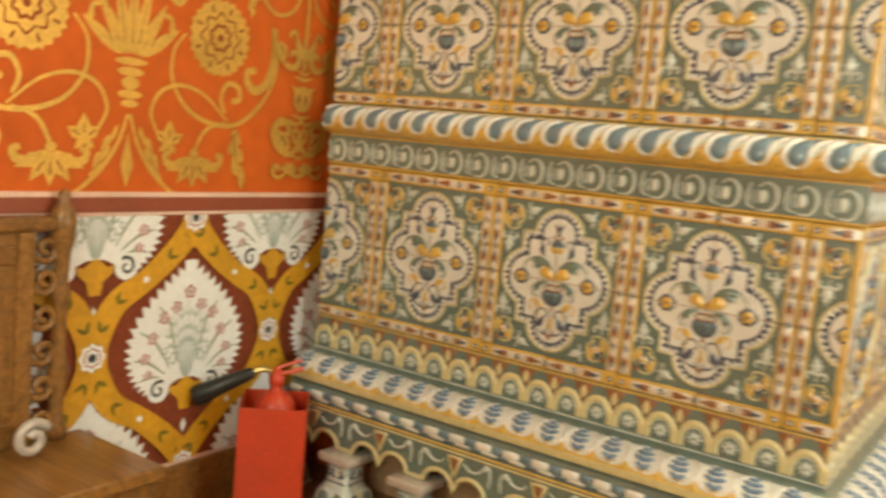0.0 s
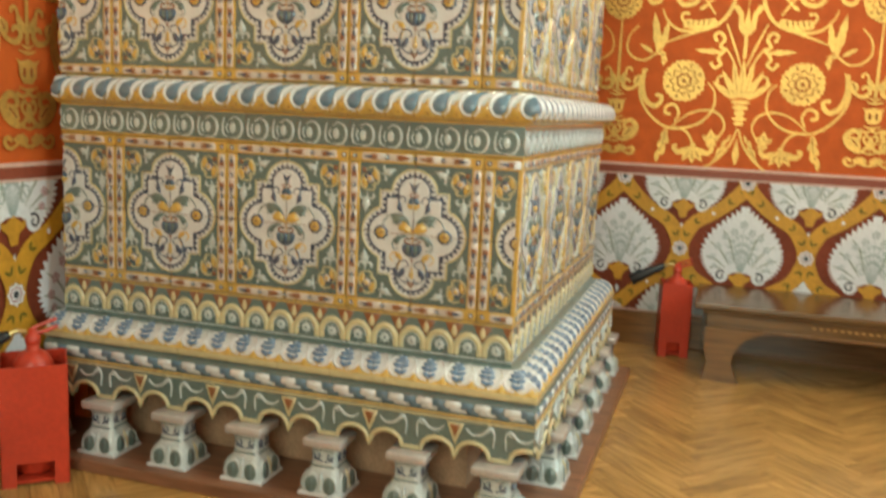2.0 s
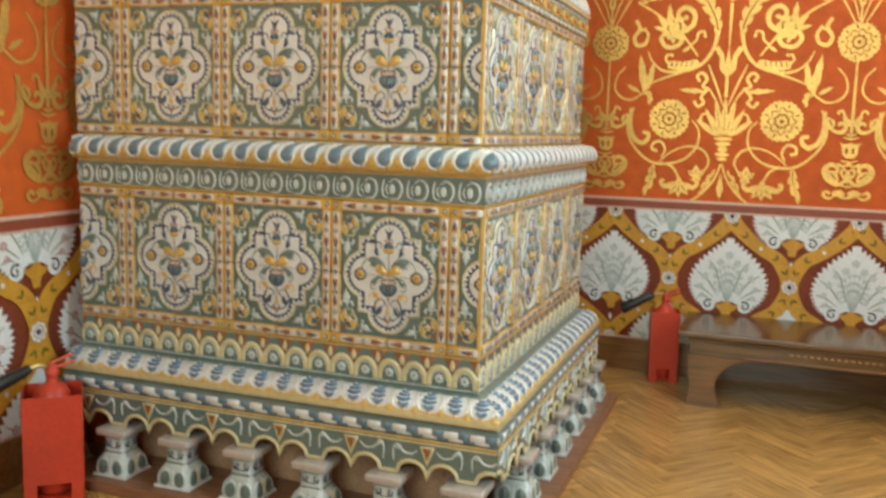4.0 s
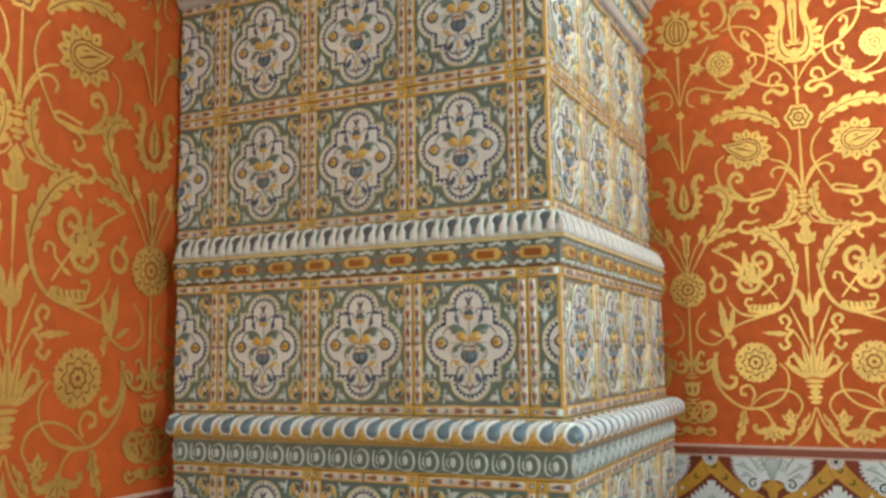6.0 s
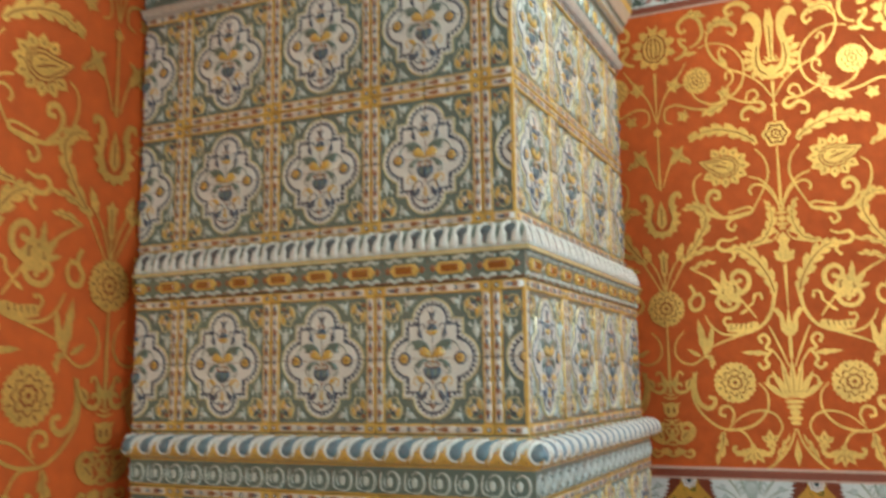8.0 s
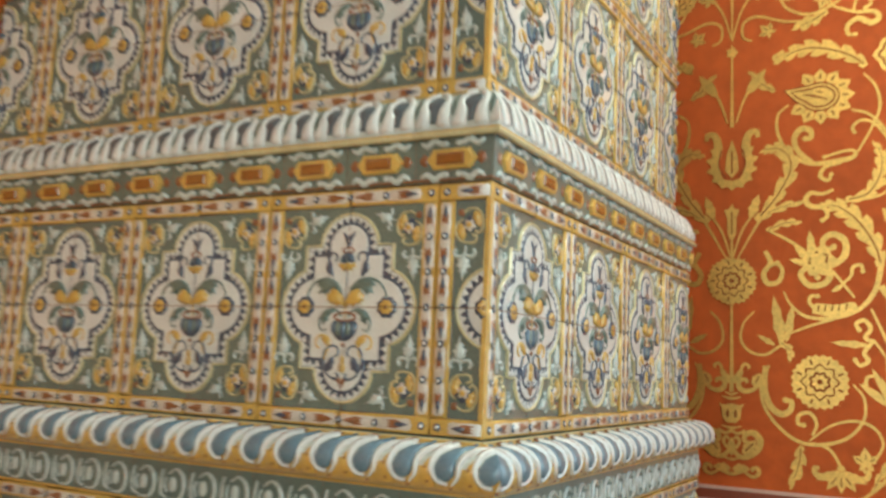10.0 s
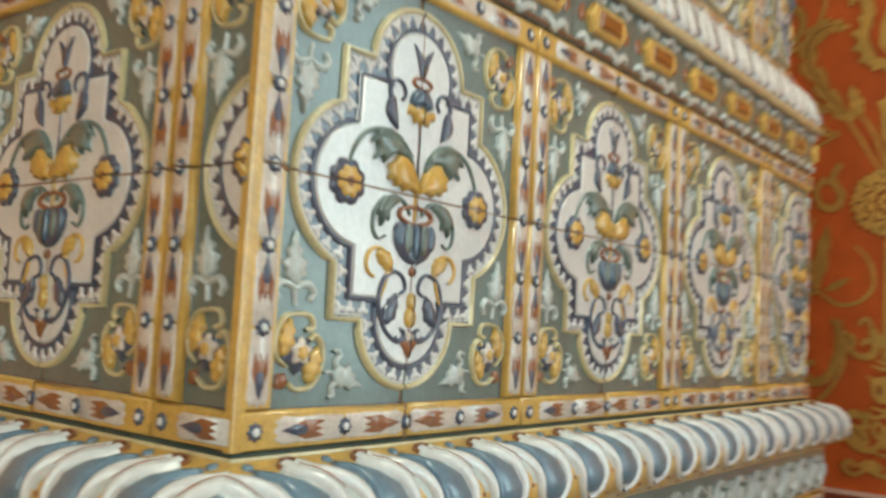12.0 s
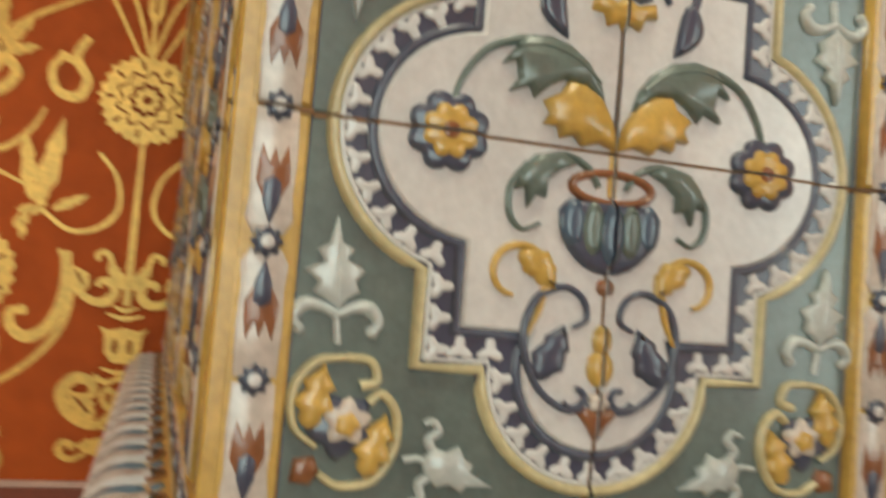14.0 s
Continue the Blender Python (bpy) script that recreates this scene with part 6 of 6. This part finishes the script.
def dado_unit(bloom):
    rel = Relief(0.0012)
    h = DP / 2
    vp = 0.83
    fan(rel, 0, DF + 0.005, bloom)
    for s in (-1, 1):
        fan(rel, s * h, DF + vp / 2 + 0.005, bloom)
        fan(rel, s * h, DF - vp / 2 + 0.005, bloom)
    # ogee bands between the knots
    for s in (-1, 1):
        for e in (-1, 1):
            a, b = (s * h, DF), (0, DF + e * vp / 2)
            mid = curve([a, (s * (h - 0.015), DF + e * 0.06), (s * (h - 0.075), DF + e * 0.16), (s * h * 0.5, DF + e * vp * 0.27), (s * 0.085, DF + e * (vp / 2 - 0.115)), (s * 0.015, DF + e * (vp / 2 - 0.04)), b])
            rel.line(mid, (0.100, 0.074, 0.100), pOCHRE)
            k = len(mid)
            for q in (0.2, 0.36, 0.64, 0.8):
                i = int(q * (k - 1))
                p, d = Vector(mid[i]), (Vector(mid[i + 1]) - Vector(mid[i])).normalized()
                n = Vector((-d.y, d.x))
                for z in (-1, 1):
                    rel.flat(leaf(tuple(p), tuple(p + d * 0.034 + n * z * 0.022), 0.0075), pOLIVE)
            p = Vector(mid[k // 2])
            rel.flat(flower(p.x, p.y, 0.012, 5, 0.25), pCHALK)
            for q in (0.1, 0.9):
                p = Vector(mid[int(q * (k - 1))])
                rel.flat(flower(p.x, p.y, 0.019, 6, 0.3), pOLIVE)
    for u, v in ((-h, DF), (h, DF), (0, DF + vp / 2), (0, DF - vp / 2)):
        rel.flat(flower(u, v, 0.046, 8, 0.2), pCHALK)
        rel.line(flower(u, v, 0.030, 8, 0.2), 0.006, pROSE, False, True)
        rel.flat(flower(u, v, 0.016, 6, 0.2), pSLATE)
    me = rel.mesh("dado_raw", WALL_SET, lambda u, v, w: (u, -w, v))
    return cut(me, "palmette_panel", [((0, 0, DZ0), Z), ((0, 0, DZ1), -Z), ((-h, 0, 0), X), ((h, 0, 0), -X)])


DADO_ROSE, DADO_GREY = dado_unit(pROSE), dado_unit(pMIST)


def dado(name, bm, north):
    d = structure(name, bm, MAROON, "maroon painted dado with white palmettes in ochre ogees")
    if north:
        lay_units(DADO_GREY, "palmette_panel", d, 0.43 + DP / 2, DP, XW + 0.01, XE - 0.4, True, YN - 0.004, "")
    else:
        lay_units(DADO_ROSE, "palmette_panel", d, -0.20 + DP / 2, DP, YS + 0.4, YN - 0.01, False, XW + 0.004, "")
    return d


dado("dado_north", block(XW, XE, YN - 0.004, YN + 0.02, DZ0, DZ1), True)
dado("dado_west", block(XW - 0.02, XW + 0.004, YS, YN - 0.004, DZ0, DZ1), False)
# rail above and line below
for low, high, out, mat, lab in ((DZ1, DZ1 + 0.012, 0.010, RAILPINK, "thin pale pink painted line"), (DZ1 + 0.012, 1.106, 0.013, RAILRED, "red-brown painted dado rail"), (1.106, 1.122, 0.010, RAILPINK, "thin pale pink painted line"), (DZ0 - 0.014, DZ0, 0.008, RAILPINK, "thin pale pink painted line")):
    structure("trim", block(XW, XE, YN - out, YN + 0.02, low, high, 0.002), mat, lab)
    structure("trim", block(XW - 0.02, XW + out, YS, YN - out - 0.001, low, high, 0.002), mat, lab)
structure("baseboard", block(XW, XE, YN - 0.018, YN + 0.02, 0, DZ0 - 0.0145, 0.004), BENCHWOOD, "brown wooden skirting board")
structure("baseboard", block(XW - 0.02, XW + 0.018, YS, YN - 0.02, 0, DZ0 - 0.0145, 0.004), BENCHWOOD, "brown wooden skirting board")


# frieze under the ceiling
def frieze_unit():
    rel = Relief(0.0012)
    for k in range(3):
        u = -0.22 + 0.22 * k
        for q, r in ((-1.0, 0.050), (-0.5, 0.060), (0, 0.066), (0.5, 0.060), (1.0, 0.050)):
            rel.flat(leaf((u, 4.135), (u + r * math.sin(q), 4.135 + r * math.cos(q)), 0.017, 2, 0, 9, 0.2), pROSE)
        rel.flat(flower(u, 4.155, 0.017, 5, 0.3), pCHALK)
        for s in (-1, 1):
            rel.flat(leaf((u + s * 0.010, 4.132), (u + s * 0.062, 4.108), 0.016, 3), pROSE)
            rel.line(curve([(u + s * 0.045, 4.118), (u + s * 0.085, 4.105), (u + s * 0.105, 4.140), (u + s * 0.085, 4.170)]), (0.010, 0.026, 0.010), pDEEP)
            rel.flat(leaf((u + s * 0.085, 4.120), (u + s * 0.060, 4.175), 0.014, 2), pDEEP)
        rel.line(curve([(u - 0.10, 4.26), (u, 4.24), (u + 0.10, 4.26)]), 0.010, pSAGE)
    return rel.mesh("frieze_spray", WALL_SET, lambda u, v, w: (u, -w, v))


FRIEZE = frieze_unit()
for north in (True, False):
    f = structure("frieze", block(XW, XE, YN - 0.004, YN + 0.02, 4.085, ZC) if north else block(XW - 0.02, XW + 0.004, YS, YN - 0.004, 4.085, ZC), CHALK, "white painted frieze with rose and green flower sprays")
    lay_units(FRIEZE, "frieze_spray", f, 0.0, 0.66, XW + 0.4 if north else YS + 0.4, (XE if north else YN) - 0.4, north, YN - 0.004 if north else XW + 0.004, "")
    for low, high, out, mat, lab in ((4.030, 4.042, 0.006, RAILPINK, "thin pale painted line"), (4.042, 4.085, 0.008, RAILRED, "dark red-brown painted band")):
        structure("trim", block(XW, XE, YN - out, YN + 0.02, low, high) if north else block(XW - 0.02, XW + out, YS, YN - out - 0.001, low, high), mat, lab)


# ---- fire extinguishers in red stands ----
def fire_extinguisher(x, y, turn, lab, a):
    e = tagged(new("fire_extinguisher"), lab, "extinguisher", "fire extinguishers beside the stove")
    e.matrix_world = pose(x, y, 0, 0, 0, turn)
    cyl = part("cylinder", lathe([(0.030, 0.020), (0.062, 0.024), (0.070, 0.036), (0.070, 0.405), (0.066, 0.430), (0.052, 0.455), (0.030, 0.470), (0.022, 0.476), (0.022, 0.495)], 28), REDBOX, e, "red steel bottle with a rounded shoulder", True)
    part("valve", lathe([(0.024, 0.495), (0.026, 0.500), (0.026, 0.525), (0.016, 0.532), (0.014, 0.550)], 16), REDBOX, e, "red painted valve", True)
    part("lever", tube([(0.0, 0.0, 0.550), (0.03, 0.0, 0.562), (0.08, 0.0, 0.582)], 0.007), REDBOX, e, "red lever")
    part("handle", tube([(0.0, 0.0, 0.530), (0.04, 0.0, 0.538), (0.085, 0.0, 0.554)], 0.008), REDBOX, e, "red carrying handle")
    part("hose", tube(curve([(-0.02, 0, 0.538), (-0.05, 0, 0.542), (-0.085, 0, 0.528)]), 0.009), BRASS, e, "short brass elbow")
    part("horn", tube([(-0.075, 0, 0.534), (-0.085, 0, 0.528), (-0.19, 0, 0.475), (-0.262, 0, 0.437), (-0.268, 0, 0.434)], [0.012, 0.020, 0.030, 0.037, 0.034], 18), BLACK, e, "black plastic discharge horn", True)
    s = tagged(new("extinguisher_stand"), "square red enamelled stand with cut-out feet on the floor", "stand", "extinguisher stands")
    s.matrix_world = pose(x, y, 0, 0, 0, turn)
    t, hgt, foot = 0.004, 0.44, 0.085
    for k in range(4):
        bm = block(-a, a, -a, -a + t, foot, hgt, 0.001)
        merge(bm, block(-a, -a + 0.05, -a, -a + t, 0.0, foot))
        merge(bm, block(a - 0.05, a, -a, -a + t, 0.0, foot))
        p = part("panel", bm, REDBOX, s)
        p.rotation_euler = (0, 0, k * math.pi / 2)
    part("bottom", block(-a + t, a - t, -a + t, a - t, 0.012, 0.020), REDBOX, s)
    return e


fire_extinguisher(-1.655, -0.345, 42, "red fire extinguisher with a black horn standing in its stand", 0.112)
fire_extinguisher(0.435, 2.545, 10, "red fire extinguisher with a black horn beside the bench", 0.088)


# ---- benches ----
def bench_north():
    b = tagged(new("bench"), "long dark polished wooden bench along the dado", "bench")
    x0, x1, y0, y1, z = 0.56, 3.1, 2.04, 2.672, 0.425
    part("seat", block(x0, x1, y0, y1, z - 0.035, z, 0.008, 3), POLISHED, b, "polished seat board")
    part("apron", block(x0 + 0.07, x1 - 0.07, y0 + 0.012, y0 + 0.037, 0.296, z - 0.036, 0.003), POLISHED, b, "apron with a dotted carved line")
    part("apron_moulding", tube([(x0 + 0.36, y0 + 0.012, 0.300), (x1 - 0.36, y0 + 0.012, 0.300)], 0.009), BENCHWOOD, b, "paler rounded edge")
    part("seat_moulding", tube([(x0 + 0.05, y0 + 0.012, z - 0.046), (x1 - 0.05, y0 + 0.012, z - 0.046)], 0.009), POLISHED, b)
    bm = bmesh.new()
    for k in range(44):
        merge(bm, block(x0 + 0.60 + 0.034 * k, x0 + 0.618 + 0.034 * k, y0 + 0.008, y0 + 0.013, 0.345, 0.353))
    part("dentils", bm, OAK, b, "row of small pale carved dashes")
    part("bench_back", block(x0 + 0.04, x1 - 0.04, y1 - 0.03, y1 - 0.005, 0.03, z - 0.036, 0.003), POLISHED, b)
    for x, q in ((x0 + 0.065, 1), (x1 - 0.065, -1)):
        # a scrolled trestle whose bracket runs out under the apron
        side = curve([(0.36, 0.297), (0.26, 0.272), (0.185, 0.215), (0.150, 0.130), (0.165, 0.060), (0.195, 0.0)], 5)
        rows = [(x, 0.0), (x + q * 0.02, 0.10), (x, 0.20), (x, 0.2955)] + [(x + q * a, h - 0.001) for a, h in side]
        bm = bmesh.new()
        bottom = bm.faces.new([bm.verts.new((a, y0 + 0.010, h if h > 0 else 0.0)) for a, h in rows])
        grown = bmesh.ops.extrude_face_region(bm, geom=[bottom])
        bmesh.ops.translate(bm, verts=[v for v in grown["geom"] if isinstance(v, bmesh.types.BMVert)], vec=(0, 0.05, 0))
        bmesh.ops.recalc_face_normals(bm, faces=bm.faces[:])
        part("trestle", bm, BENCHWOOD, b, "scrolled bracket leg")
        part("rear_leg", block(min(x, x + q * 0.06), max(x, x + q * 0.06), y1 - 0.12, y1 - 0.06, 0.0, z - 0.036, 0.006), POLISHED, b)
    return b


bench_north()


def settle_west():
    """A settle with a panelled back, an end post with a finial and openwork brackets."""
    b = tagged(new("settle"), "carved wooden settle with a panelled back against the dado", "bench")
    y0, y1 = -2.9, -0.95
    x0, x1, z = XW + 0.012, -1.45, 0.42
    part("seat", block(x0 + 0.01, x1, y0, y1, z - 0.04, z, 0.008, 3), BENCHWOOD, b, "polished seat board")
    part("seat_front", block(x1 - 0.05, x1 - 0.025, y0 + 0.02, y1 - 0.02, 0.02, z - 0.041, 0.003), BENCHWOOD, b)
    part("seat_end", block(x0 + 0.02, x1 - 0.026, y1 - 0.045, y1 - 0.02, 0.0, z - 0.041, 0.003), BENCHWOOD, b, "plain end board")
    back = part("backrest", block(x0 + 0.02, x0 + 0.045, y0, y1 - 0.21, z, 1.02, 0.003), BENCHWOOD, b, "panelled backrest")
    part("top_rail", block(x0 + 0.005, x0 + 0.065, y0, y1 - 0.07, 1.02, 1.06, 0.012, 3), BENCHWOOD, back)
    part("stile", block(x0 + 0.015, x0 + 0.055, y1 - 0.235, y1 - 0.185, z, 1.02, 0.006), BENCHWOOD, back)
    part("bottom_rail", block(x0 + 0.015, x0 + 0.055, y0, y1 - 0.236, z + 0.002, z + 0.08, 0.006), BENCHWOOD, back)
    part("upper_rail", block(x0 + 0.012, x0 + 0.054, y0, y1 - 0.236, 0.93, 0.985, 0.006), BENCHWOOD, back)
    post = part("end_post", lathe([(0.026, z), (0.030, z + 0.03), (0.018, z + 0.06), (0.020, z + 0.14), (0.030, z + 0.20), (0.019, z + 0.26), (0.018, z + 0.36), (0.027, z + 0.42), (0.018, z + 0.46), (0.024, z + 0.54), (0.034, z + 0.58), (0.036, z + 0.63), (0.028, z + 0.66), (0.014, z + 0.68), (0.018, z + 0.70), (0.008, z + 0.715)], 18), BENCHWOOD, b, "turned end post with a knob", True)
    post.location = (x0 + 0.04, y1 - 0.10, 0)
    for k, zz in enumerate((0.48, 0.58, 0.68, 0.78, 0.88, 0.97)):
        bm = tube([(x0 + 0.04, y1 - 0.20 + q[0], zz + q[1]) for q in spiral(0.052, 0.0, 0.042, 2.5, 1.4, 26, 0.2)], 0.010)
        part("bracket_scroll", bm, BENCHWOOD, b)
    part("arm_scroll", tube([(x0 + 0.16, y1 - 0.24 + q[0], z + 0.06 + q[1]) for q in spiral(0, 0, 0.05, 0.5, 1.3, 26, 0.25)], 0.014), CAPGREY, b, "pale worn arm scroll", True)
    return b


settle_west()


# ---- parquet, last ----
PL, PW = 0.46, 0.092


def plank_mesh():
    bm = block(-PL / 2 + 0.0006, PL / 2 - 0.0006, -PW / 2 + 0.0006, PW / 2 - 0.0006, -0.018, 0.0, 0.0012, 1)
    me = bpy.data.meshes.new("plank")
    bm.to_mesh(me); bm.free()
    me.materials.append(OAK)
    return me


PLANK = plank_mesh()
rest = bmesh.new()
count = 0
root = math.sqrt(0.5)
for i in range(-60, 60):
    for j in range(-16, 16):
        for flip in (0, 1):
            # herringbone in its own axes, then turned by 45 degrees
            a = i * PW + j * PL * 1.0 + (PL / 2 if flip == 0 else PW / 2)
            b = i * PW - j * PL * 1.0 + (PW / 2 if flip == 0 else PW + PL / 2)
            x, y = (a - b) * root, (a + b) * root - 1.0
            if not (XW - 0.2 < x < XE + 0.2 and YS - 0.2 < y < YN + 0.2):
                continue
            turn = 45 if flip == 0 else 135
            if count < 300 and (0.1 < x < 2.3 and 0.2 < y < 2.4 or -1.9 < x < 0.6 and -0.9 < y < -0.1):
                ob = new("plank", PLANK)
                ob.matrix_world = pose(x, y, 0, 0, 0, turn)
                finish(ob, subfloor, "")
                count += 1
            else:
                merge(rest, block(-PL / 2, PL / 2, -PW / 2 + 0.0006, PW / 2 - 0.0006, -0.018, 0.0), pose(x, y, 0, 0, 0, turn))
tagged(part("parquet", rest, OAK, subfloor, "herringbone oak blocks away from the stove"), kind="stuff")
